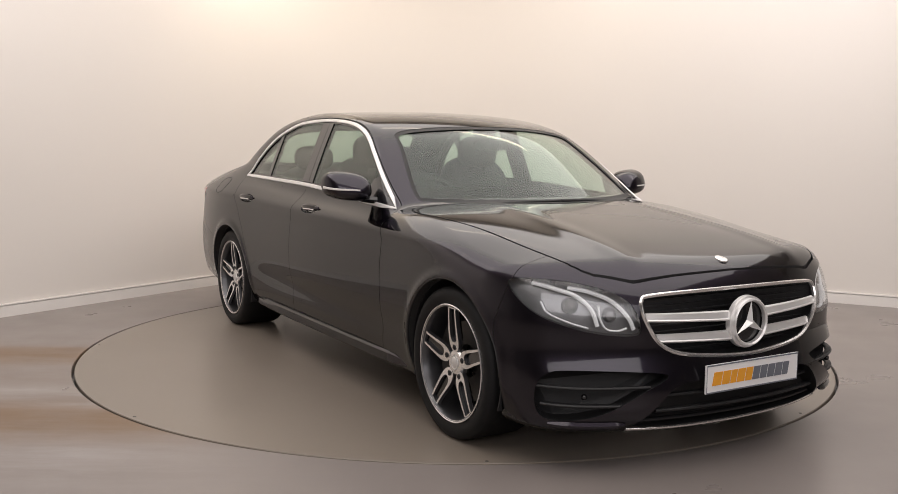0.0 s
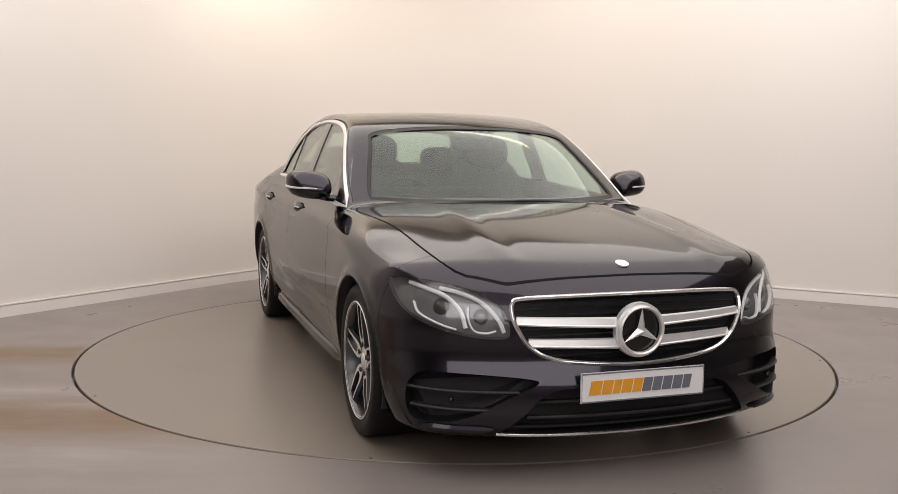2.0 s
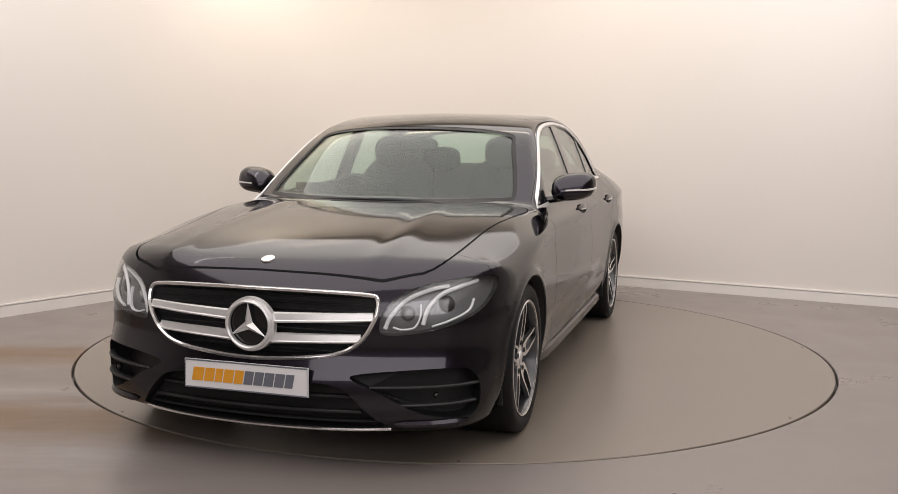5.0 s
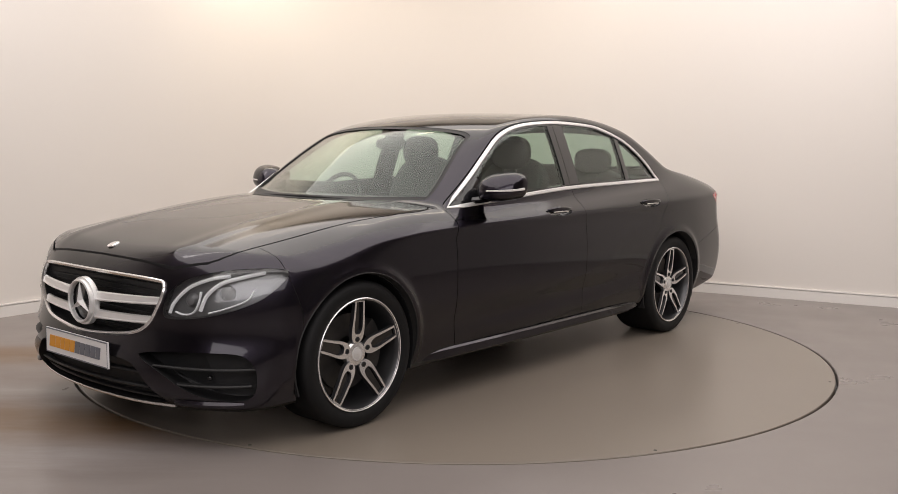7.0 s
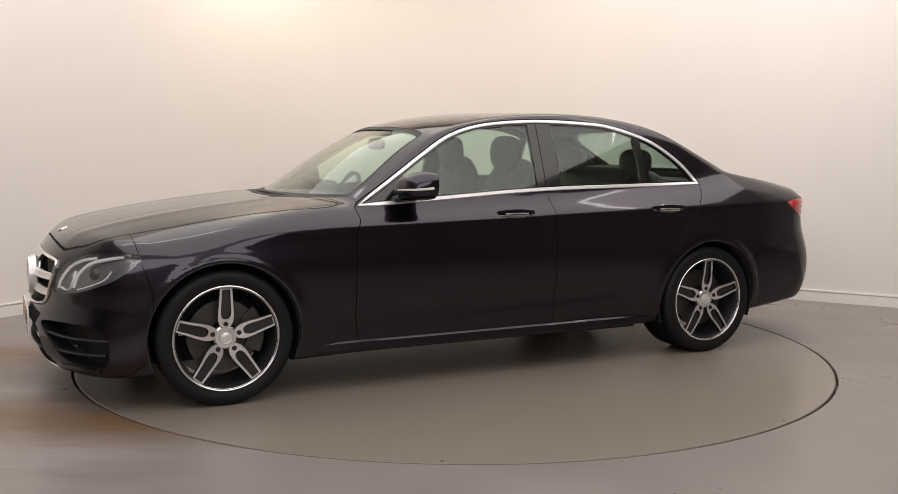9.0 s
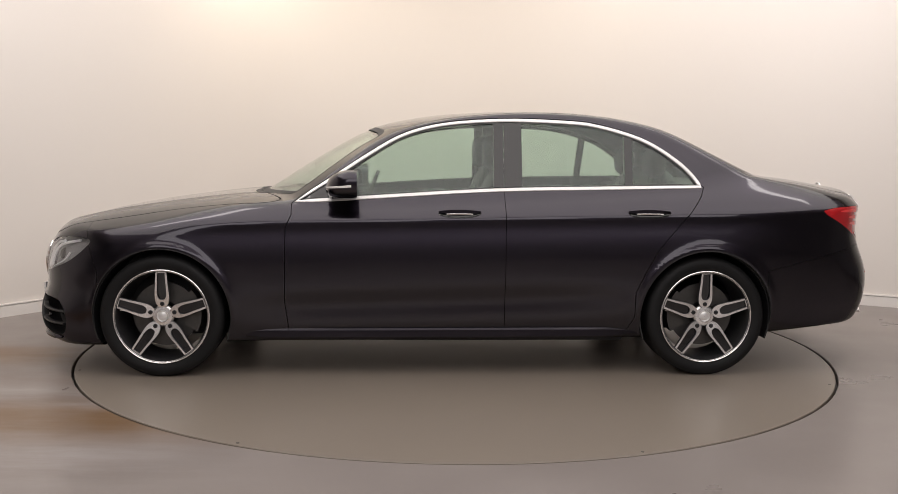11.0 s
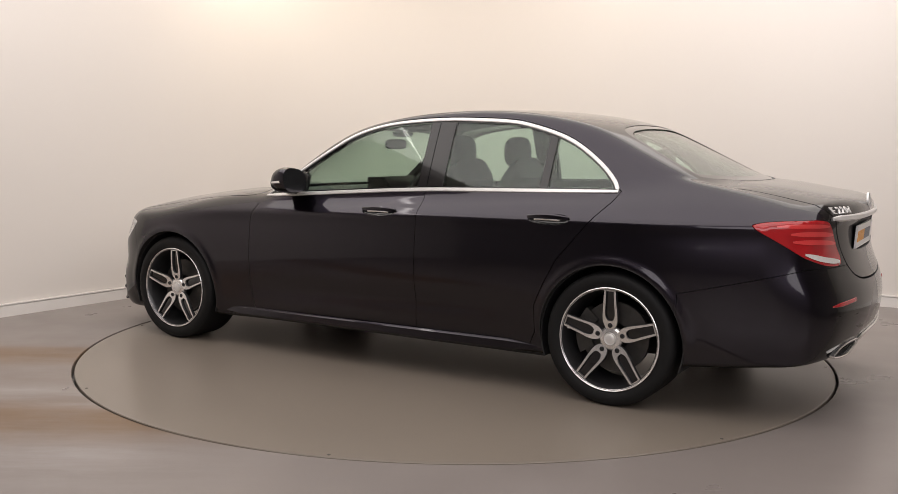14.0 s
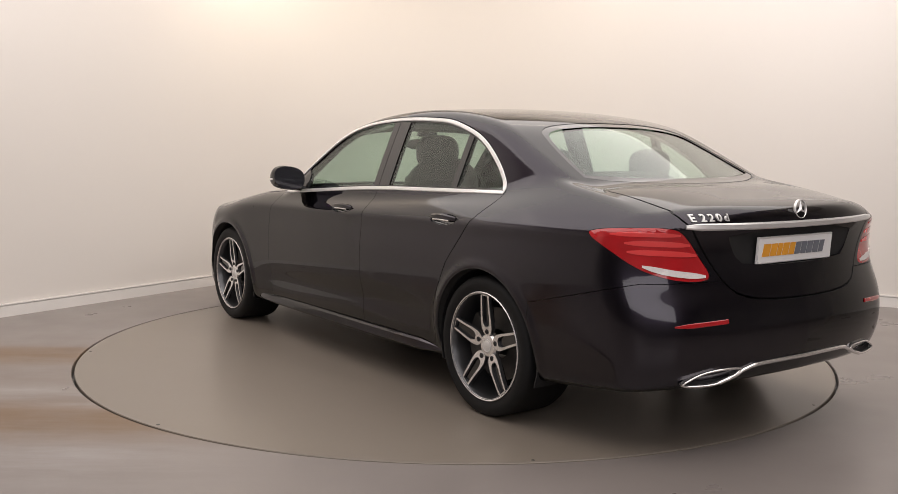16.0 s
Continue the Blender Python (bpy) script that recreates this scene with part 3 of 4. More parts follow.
BOOT = cut_corners([(0.645, 1.3), (0.645, 1.0), (0.66, 0.98), (0.60, 0.905), (0.515, 0.787), (0.451, 0.70), (0.39, 0.655), (0.258, 0.632), (0, 0.625), (-0.258, 0.632),
                    (-0.39, 0.655), (-0.451, 0.70), (-0.515, 0.787), (-0.60, 0.905), (-0.66, 0.98), (-0.645, 1.0), (-0.645, 1.3)], 1)
top_line = inset(WINDOW_LINE, -0.014)
SPLIT = -0.362
front_top = [q for q in WINDOWS[::-1] if q[0] > SPLIT]
rear_top = [q for q in WINDOWS[::-1] if q[0] < SPLIT]
up = np.array([0.0, 0.013])
FRONT_DOOR = np.array([(SPLIT, 0.215), (SPLIT, 1.396)] + [tuple(q + up) for q in front_top] + [(0.79, 0.925), (0.785, 0.87), (0.815, 0.80), (0.82, 0.40), (0.80, 0.25), (0.77, 0.215)])
REAR_DOOR = np.array([(SPLIT, 1.396), (SPLIT, 0.215), (-1.02, 0.215), (-1.075, 0.32), (-1.075, 0.46), (-1.12, 0.56), (-1.19, 0.69), (-1.325, 0.85), (-1.44, 0.98), (-1.468, 1.03)] + [tuple(q + up) for q in rear_top])
HEADLAMP = cut_corners([(2.20, 0.497, 0.540), (2.186, 0.506, 0.617), (2.155, 0.54, 0.672), (2.111, 0.602, 0.707), (2.05, 0.70, 0.733), (1.95, 0.79, 0.744), (1.84, 0.848, 0.738),
                        (1.822, 0.865, 0.718), (1.89, 0.858, 0.662), (1.96, 0.834, 0.614), (2.03, 0.785, 0.583), (2.10, 0.714, 0.556), (2.155, 0.625, 0.538), (2.185, 0.545, 0.533)], 2)
HEAD_WAY = (0.80, 0.60, 0.0)
TAILLAMP = cut_corners([(-2.085, 0.878, 0.903), (-2.145, 0.865, 0.922), (-2.25, 0.835, 0.932), (-2.40, 0.70, 0.936), (-2.412, 0.636, 0.894), (-2.42, 0.56, 0.80),
                        (-2.43, 0.512, 0.745), (-2.43, 0.53, 0.716), (-2.40, 0.676, 0.722), (-2.318, 0.80, 0.765), (-2.23, 0.86, 0.83)], 2)
TAIL_WAY = (-0.70, 0.71, 0.0)
GRILLE = through_points([(0, 0.692), (0.30, 0.689), (0.455, 0.681), (0.485, 0.668), (0.492, 0.635), (0.480, 0.585), (0.43, 0.508), (0.34, 0.46), (0.16, 0.438),
                         (0, 0.431), (-0.16, 0.438), (-0.34, 0.46), (-0.43, 0.508), (-0.480, 0.585), (-0.492, 0.635), (-0.485, 0.668), (-0.455, 0.681), (-0.30, 0.689)], 4, True)
LOWER_INTAKE = cut_corners([(-0.545, 0.172), (0.545, 0.172), (0.50, 0.215), (0.42, 0.305), (0.37, 0.345), (0.27, 0.358), (-0.27, 0.358), (-0.37, 0.345), (-0.42, 0.305), (-0.50, 0.215)], 2)
SIDE_INTAKE = cut_corners([(1.985, 0.842, 0.335), (2.02, 0.815, 0.392), (2.067, 0.775, 0.408), (2.167, 0.638, 0.408), (2.24, 0.45, 0.395), (2.258, 0.385, 0.378), (2.225, 0.52, 0.318),
                           (2.194, 0.60, 0.268), (2.14, 0.675, 0.228), (2.05, 0.785, 0.205), (1.99, 0.835, 0.225)], 2)
SIDE_WAY = (0.82, 0.57, 0.0)


def flip_y(p):
    return np.array(p, float) * (1, -1, 1)


def both_sides(outline, way, back, front):
    yield 1, prism3(outline, way, back, front)
    yield -1, prism3(flip_y(outline)[::-1], (way[0], -way[1], way[2]), back, front)


LAYERS = {}


def layer(off, end):
    """The skin drawn in by off, at the front or the rear end of the car only."""
    if (off, end) not in LAYERS:
        def field(x, y, z):
            return smax(skin(x, y, z) + off, (1.6 - x) if end == "front" else (x + 1.9), 0.004)
        low, high = ((1.5, -1.02, 0.1), (2.4, 1.02, 1.0)) if end == "front" else ((-2.66, -1.02, 0.1), (-1.8, 1.02, 1.14))
        LAYERS[off, end] = mesh_of("layer", *net(field, low, high, 0.025))
    return LAYERS[off, end].copy()



def cabin_space(x, y, z):
    box_ = smax(smax(np.abs(y) - 0.79, 0.40 - z, 0.04), smax(x - 1.0, -1.95 - x, 0.06), 0.06)
    return smax(skin(x, y, z) + 0.045, box_, 0.03)


solid = mesh_of("solid", *net(skin, (-2.62, -1.02, 0.1), (2.4, 1.02, 1.5), 0.018))
shell = less(solid, mesh_of("space", *net(cabin_space, (-2.05, -0.9, 0.3), (1.15, 0.9, 1.48), 0.03)))
for side in (1, -1):
    for x in (AXLE, -AXLE):
        ring = [(x + 0.362 * math.cos(a), HUB_Z + 0.362 * math.sin(a)) for a in np.linspace(0, 2 * math.pi, 73)[:-1]]
        shell = less(shell, prism(ring, "y", *((0.58, 1.2) if side > 0 else (-1.2, -0.58))))
    shell = less(shell, prism(inset(WINDOW_LINE, 0.008), "y", *((0.40, 1.2) if side > 0 else (-1.2, -0.40))))
shell = less(shell, prism(SCREEN, "x", 0.16, 1.5))
shell = less(shell, prism(BACKLIGHT, "x", -2.15, -1.26))
for side, cutter in both_sides(HEADLAMP, HEAD_WAY, 0.11, 0.2):
    shell = less(shell, cutter)
for side, cutter in both_sides(TAILLAMP, TAIL_WAY, 0.05, 0.2):
    shell = less(shell, cutter)
for side, cutter in both_sides(SIDE_INTAKE, SIDE_WAY, 0.09, 0.2):
    shell = less(shell, cutter)
shell = less(shell, prism(GRILLE, "x", 2.13, 2.6))
shell = less(shell, prism(LOWER_INTAKE, "x", 2.16, 2.6))
# recess for the rear plate
shell = less(shell, prism(cut_corners([(-0.44, 0.915), (0.44, 0.915), (0.40, 0.82), (0.33, 0.765), (-0.33, 0.765), (-0.40, 0.82)], 1), "x", -2.7, -2.442))


def take(outline, axis, lo, hi, gap=0.0022):
    """Parts a panel from the shell along its shut line."""
    global shell
    piece = both(shell, prism(inset(outline, gap), axis, lo, hi))
    shell = less(shell, prism(inset(outline, -gap), axis, lo, hi))
    return piece


bonnet = panel("bonnet", take(BONNET, "z", 0.67, 1.1, 0.0042), car, PAINT, BLACK, "long dark metallic bonnet with soft ridges")
boot_mesh = take(BOOT, "x", -2.8, -1.985, 0.0045)
boot_lid = panel("boot_lid", boot_mesh, car, PAINT, BLACK, "dark metallic boot lid with a recess for the plate")
doors = {}
HANDLES = {"front": (-0.112, 0.886), "rear": (-1.138, 0.893)}
for side in (1, -1):
    span = (0.45, 1.2) if side > 0 else (-1.2, -0.45)
    for which, outline in (("front", FRONT_DOOR), ("rear", REAR_DOOR)):
        piece = take(outline, "y", *span)
        hx, hz = HANDLES[which]
        at = on_side([(hx, hz)], side)[0]
        piece = less(piece, mesh_of("bowl", *blob(at + (0, 0.006 * side, 0), (0.118, 0.03, 0.031), 2.2, 0.008)))
        door = panel(which + "_door", piece, car, PAINT, GLOSS_BLACK)
        doors[which, side] = door
        path = [(hx + dx, hz + 0.004 + 0.004 * math.cos(dx * 14)) for dx in np.linspace(-0.112, 0.112, 17)]
        line = on_side(path, side) + np.array([[0, side * (0.003 + 0.012 * math.cos(q * math.pi / 2) ** 0.5), 0] for q in np.linspace(-0.99, 0.99, 17)])
        thick = [0.55 + 0.45 * math.cos(q * math.pi / 2) for q in np.linspace(-1, 1, 17)]
        part("door_handle", sweep(line, [(0, side, 0)] * 17, 0.034, 0.016, round_=0.45, taper=thick), PAINT, door, "dark painted pull handle")
        # thin chrome strip stands in for the highlight along the handle's lower side
        part("handle_glint", sweep(line[3:-3] + (0, 0.006 * side, -0.013), [(0, side, -0.6)] * 11, 0.008, 0.006), CHROME, door, "thin chrome strip for the highlight under the handle")
front_bumper = panel("front_bumper", take([(1.80, 0.05), (1.80, 0.56), (1.845, 0.70), (1.90, 0.95), (2.7, 0.95), (2.7, 0.05)], "y", -1.3, 1.3, 0.0015), car, PAINT, BLACK,
                     "sculpted front bumper with wide lower intakes")
rear_bumper = panel("rear_bumper", take([(-1.80, 0.05), (-2.8, 0.05), (-2.8, 0.715), (-2.33, 0.715), (-2.1, 0.655), (-1.80, 0.58)], "y", -1.3, 1.3, 0.0015), car, PAINT, BLACK,
                    "dark painted rear bumper")
body = panel("body", shell, car, PAINT, TRIM, "dark metallic body with roof, wings, pillars and sills")

# glass
HIGH = ((-2.3, -1.0, 0.86), (1.4, 1.0, 1.5))


def pane_space(off):
    return mesh_of("pane", *net(lambda x, y, z: smax(skin(x, y, z) + off, smax(0.90 - z, smax(-2.2 - x, x - 1.25, 0.004), 0.004), 0.004), *HIGH, 0.025))


panes = less(pane_space(0.007), pane_space(0.012))
trims = less(pane_space(0.002), pane_space(0.03))
screen_in, back_in = inset(SCREEN, 0.016), inset(BACKLIGHT, 0.02)


def glass(name, me, parent, label):
    polish(me, GLASS, GLASS, lambda x, y, z: skin(x, y, z) + 0.007)
    me.name = name
    ob = new(name, me)
    ob.parent = parent
    ob.visible_shadow = False
    return tagged(ob, label=label)


windscreen = glass("windscreen", both(panes, prism(inset(SCREEN, -0.004), "x", 0.14, 1.5)), car, "curved tinted windscreen")
part("windscreen_seal", polish(less(both(trims, prism(inset(SCREEN, 0.0015), "x", 0.15, 1.5)), prism(screen_in, "x", 0.1, 1.6)), RUBBER, RUBBER), None, windscreen)
backlight = glass("rear_window", both(panes, prism(inset(BACKLIGHT, -0.004), "x", -2.2, -1.24)), car, "sloping tinted rear window")
part("window_seal", polish(less(both(trims, prism(inset(BACKLIGHT, 0.0015), "x", -2.2, -1.25)), prism(back_in, "x", -2.3, -1.1)), GLOSS_BLACK, GLOSS_BLACK), None, backlight)
OPEN = inset(WINDOW_LINE, 0.0085)


def strip_of(x0, x1, lean=0.0):
    return [(x0 + lean, 0.85), (x0 - lean, 1.45), (x1 - lean, 1.45), (x1 + lean, 0.85)]


for side in (1, -1):
    span = (0.45, 1.2) if side > 0 else (-1.2, -0.45)
    pane_all = both(panes, prism(inset(WINDOW_LINE, 0.004), "y", *span))
    trim_all = both(trims, prism(OPEN, "y", *span))
    frame_all = less(trim_all, prism(inset(WINDOW_LINE, 0.017), "y", *((0.4, 1.3) if side > 0 else (-1.3, -0.4))))
    for which, cuts, window in (("front", [(SPLIT + 0.002, 1.0)], (SPLIT, 1.0)), ("rear", [(-1.6, SPLIT - 0.002)], (-1.05, SPLIT))):
        door = doors[which, side]
        glass("side_window", both(pane_all, prism(strip_of(*window), "y", *span)), door, "tinted door window")
        part("window_frame", polish(both(frame_all, prism(strip_of(*cuts[0]), "y", *span)), GLOSS_BLACK, GLOSS_BLACK), None, door)
        post = (SPLIT + 0.002, SPLIT + 0.056) if which == "front" else (SPLIT - 0.10, SPLIT - 0.002)
        part("pillar_trim", polish(both(trim_all, prism(strip_of(*post, 0.004), "y", *span)), GLOSS_BLACK, GLOSS_BLACK), None, door, "gloss black pillar cover")
        if which == "rear":
            part("window_bar", polish(both(trim_all, prism(strip_of(-1.078, -1.034, 0.012), "y", *span)), GLOSS_BLACK, GLOSS_BLACK), None, door)
            glass("quarter_window", both(pane_all, prism(strip_of(-1.6, -1.052), "y", *span)), door, "small tinted quarter window")
        else:
            part("mirror_sail", polish(both(trim_all, prism([(0.47, 0.9), (0.47, 1.06), (0.56, 1.12), (1.0, 1.0), (1.0, 0.9)], "y", *span)), GLOSS_BLACK, GLOSS_BLACK), None, door)
    # bright surround of the side windows
    line = inset(WINDOW_LINE, 0.0)
    line = np.concatenate([line[k:k + 1] if np.linalg.norm(line[k] - line[k - 1]) > 0.004 else line[:0] for k in range(len(line))])
    p = on_side(line, side, -0.001)
    part("window_surround", sweep(p, skin_normals(p), 0.021, 0.009, True, 0.35), SILVER, car, "bright chrome strip round the side windows")

# front lamps, grille and plate
lens_space = less(layer(0.001, "front"), layer(0.006, "front"))
GLOW_LINES = [[(1.908, 0.801, 0.721), (1.987, 0.756, 0.705), (2.049, 0.701, 0.681), (2.093, 0.661, 0.633), (2.116, 0.646, 0.57)],
              [(2.018, 0.717, 0.71), (2.069, 0.653, 0.696), (2.119, 0.58, 0.66), (2.157, 0.532, 0.601), (2.171, 0.515, 0.556)],
              [(1.965, 0.802, 0.656), (1.996, 0.79, 0.615), (2.059, 0.733, 0.582), (2.1, 0.677, 0.563)],
              [(2.102, 0.633, 0.646), (2.114, 0.635, 0.603), (2.131, 0.618, 0.562), (2.149, 0.576, 0.553), (2.161, 0.542, 0.562)]]
for side, cutter in both_sides(HEADLAMP, HEAD_WAY, 0.2, 0.2):
    lens = both(lens_space, cutter)
    lamp = part("headlamp", polish(lens, LENS, LENS), None, car, "swept clear headlamp with bright light guides")
    lamp.visible_shadow = False
    back = less(both(layer(0.045, "front"), prism3(np.array(HEADLAMP) * (1, side, 1), (HEAD_WAY[0], HEAD_WAY[1] * side, 0), 0.2, 0.2)), layer(0.06, "front"))
    part("lamp_housing", polish(back, LAMP_GREY, LAMP_GREY, lambda x, y, z: skin(x, y, z) + 0.045), None, lamp, "dark grey inner housing")
    for k, line in enumerate(GLOW_LINES):
        q = through_points([(x, y * side, z) for x, y, z in line], 6)
        part("light_guide", sweep(q, skin_normals(q), 0.016 if k < 2 else 0.007, 0.014, round_=0.4), LAMP_WHITE, lamp, "pale light guide strip")
    for x, y, z, r in ((2.02, 0.705, 0.636, 0.034), (2.10, 0.58, 0.607, 0.028)):
        v, f = lathe([(0.001, 0.03), (r * 0.6, 0.026), (r, 0.012), (r * 1.1, 0.0), (r * 1.2, -0.03), (0.001, -0.03)], 28, False)
        turn = np.array(Matrix.Rotation(-math.pi / 2 + 0.45, 3, "Z"))
        part("projector", (v @ turn.T * (1, side, 1) + (x, y * side, z), f if side > 0 else [q[::-1] for q in f]), STEEL if r > 0.03 else LAMP_GREY, lamp, "round projector lens")

grille = part("grille", sweep(on_front(GRILLE, -0.002), skin_normals(on_front(GRILLE)), 0.015, 0.02, True, 0.4), CHROME, car, "radiator grille in a chrome surround")
part("mesh_back", prism(inset(GRILLE, 0.002), "x", 2.10, 2.165), BLACK, grille, "black grille mesh")
for k in range(9):
    z = 0.455 + k * 0.026
    w = 0.33 + 0.15 * min(1, k / 4)
    part("grille_rib", sweep([(2.172 - 0.05 * abs(y) ** 2, y, z) for y in np.linspace(-w, w, 9)], [(1, 0, 0)] * 9, 0.008, 0.012), BLACK, grille)
for za, zb, ya in ((0.603, 0.583, 0.475), (0.521, 0.505, 0.43)):
    for side in (1, -1):
        ys = np.linspace(0.085, ya, 12)
        path = [(NOSE(0.56) - NOSE_ROUND(y) - 0.012, y * side, zb + (za - zb) * (y / ya)) for y in ys]
        tp = [1.0 - 0.35 * (y / ya) for y in ys]
        part("grille_bar", sweep(path, [(1, 0, 0.25)] * 12, 0.046, 0.026, round_=0.3, taper=tp), SILVER, grille, "silver louvre bar")
        low = [(x + 0.012, y, z - 0.012) for (x, y, z), q in zip(path, tp)]
        part("bar_strip", sweep(low, [(1, 0, 0)] * 12, 0.009, 0.012, round_=0.4), SILVER, grille)


def star_emblem(parent, at, r, face, tilt=0.0, dish=True):
    """A ring with three tapered blades; face is +1 to the front, -1 to the rear."""
    turn = np.array((Matrix.Rotation(math.pi / 2 * (-1 if face > 0 else 1), 3, "Z")))
    lean = np.array(Matrix.Rotation(tilt, 3, "Y"))

    def put(vf):
        return (vf[0] @ turn.T @ lean.T + np.array(at), vf[1])
    ring = lathe([(r, 0.0), (r * 0.99, r * 0.12), (r * 0.93, r * 0.16), (r * 0.87, r * 0.10), (r * 0.86, -r * 0.06), (r, -r * 0.1)], 48)
    e = part("emblem", put(ring), SILVER, parent, "round chrome emblem ring")
    v, f = [], []
    for k in range(3):
        a = math.pi / 2 + k * 2 * math.pi / 3
        d, s = np.array([math.cos(a), 0, math.sin(a)]), np.array([-math.sin(a), 0, math.cos(a)])
        b = len(v)
        h = r * 0.16
        v += [d * r * 0.92 + (0, h * 0.5, 0), s * r * 0.17 + d * r * 0.10 + (0, h * 0.1, 0), np.array([0, h * 1.4, 0]), -s * r * 0.17 + d * r * 0.10 + (0, h * 0.1, 0), np.array([0, -h, 0])]
        f += [(b, b + 1, b + 2), (b, b + 2, b + 3), (b, b + 4, b + 1), (b, b + 3, b + 4)]
    part("star", put((np.array(v), f)), SILVER, e, smooth=5)
    if dish:
        part("backing", put(lathe([(0.001, -r * 0.12), (r * 0.97, -r * 0.12), (r * 0.97, -r * 0.3), (0.001, -r * 0.3)], 40, False)), GLOSS_BLACK, e)
    return e


star_emblem(grille, (2.272, 0, 0.558), 0.096, 1)
part("emblem_collar", (lathe([(0.094, -0.03), (0.106, -0.02), (0.104, 0.0), (0.094, 0.0)], 48)[0] @ np.array(Matrix.Rotation(-math.pi / 2, 3, "Z")).T + (2.268, 0, 0.558),
                       lathe([(0.094, -0.03), (0.106, -0.02), (0.104, 0.0), (0.094, 0.0)], 48)[1]), SILVER, grille)


def plate(name, x, face, z, tilt, parent_label):
    """A white plate with a printed word shown as plain bars."""
    h, w = 0.056, 0.261
    edge = cut_corners([(-w, -h), (w, -h), (w, h), (-w, h)], 1)
    m = np.array(Matrix.Rotation(tilt, 3, "Y"))

    def put(me_or):
        v, f = me_or
        return (np.asarray(v) @ m.T + (x, 0, z), f)
    n = len(edge)
    rect = inset([(-w, -h), (w, -h), (w, h), (-w, h)], 0)
    base = box((-0.004, -w, -h), (0.004, w, h))
    ob = part(name, put(base), PLATE, car, parent_label)
    rim = sweep([(0.004 * face, a, b) for a, b in inset(rect, 0.004)], [(face, 0, 0)] * 4, 0.006, 0.004, True)
    part("plate_rim", put(rim), GREY_PRINT if face > 0 else SILVER, ob)
    # ten blocks of print, five of each colour
    widths = [0.052, 0.046, 0.036, 0.046, 0.042, 0.042, 0.042, 0.044, 0.044, 0.038]
    at = -0.225
    for k, q in enumerate(widths):
        a, b = at, at + q - 0.005
        at += q
        sl = 0.010
        lo_, hi_ = -0.026, 0.026
        quad = [(a - sl / 2, lo_), (b - sl / 2, lo_), (b + sl / 2, hi_), (a + sl / 2, hi_)]
        me = prism([(u * face, t) for u, t in quad], "x", min(0.0042 * face, 0.0062 * face), max(0.0042 * face, 0.0062 * face))
        for vert in me.vertices:
            vert.co = Vector(m @ np.array(vert.co)) + Vector((x, 0, z))
        part("print_bar", me, ORANGE if k < 5 else GREY_PRINT, ob)
    return ob


plate("front_plate", 2.302, 1, 0.359, 0.0, "white front plate with orange and grey print")
plate("rear_plate", -2.458, -1, 0.826, -0.06, "white rear plate with orange and grey print")
p = on_front([(y, 0.160 + 0.012 * (abs(y) / 0.54) ** 2) for y in np.linspace(-0.54, 0.54, 33)], -0.001)
part("front_lip", sweep(p, [(0.6, 0, -0.8)] * 33, 0.014, 0.012, round_=0.35), CHROME, front_bumper, "thin bright lip along the lower edge")
for z, w, d in ((0.245, 0.44, 0.03), (0.20, 0.49, 0.045), (0.30, 0.40, 0.045)):
    path = [(NOSE(z) - float(NOSE_ROUND(abs(y))) - d, y, z) for y in np.linspace(-w, w, 17)]
    part("intake_bar", sweep(path, [(1, 0, 0)] * 17, 0.012, 0.03), BLACK, front_bumper, "black bar across the lower intake")
for side in (1, -1):
    for z, a, b in ((0.338, 0.47, 0.825), (0.272, 0.55, 0.815)):
        q = on_front([(y * side, z) for y in np.linspace(a, b, 14)], 0.022)
        part("intake_fin", sweep(q, skin_normals(q), 0.012, 0.03, round_=0.35), BLACK, front_bumper, "dark fin in the side intake")
    q = on_front([(y * side, 0.198 - 0.01 * (y - 0.56)) for y in np.linspace(0.56, 0.80, 14)], -0.004)
    part("bumper_blade", sweep(q, [(0.8, 0.3 * side, 0.5)] * 14, 0.03, 0.022, round_=0.35, taper=[0.4, 0.7] + [1] * 10 + [0.8, 0.5]), PAINT, front_bumper, "painted blade under the side intake")
    q = on_front([(0.70 * side, 0.305)], 0.03)[0]
    part("sensor", blob(q, (0.012, 0.012, 0.012), 2, 0.006), GLOSS_BLACK, front_bumper)
badge_at = np.array([2.114, 0, float(LOW_TOP(2.114)) + 0.002])
v, f = lathe([(0.001, 0.004), (0.02, 0.0035), (0.027, 0.001), (0.028, -0.004)], 32, False)
part("bonnet_badge", (v @ np.array(Matrix.Rotation(math.pi / 2, 3, "X")).T @ np.array(Matrix.Rotation(0.36, 3, "Y")).T + badge_at, f), CHROME, bonnet, "small round silver badge")

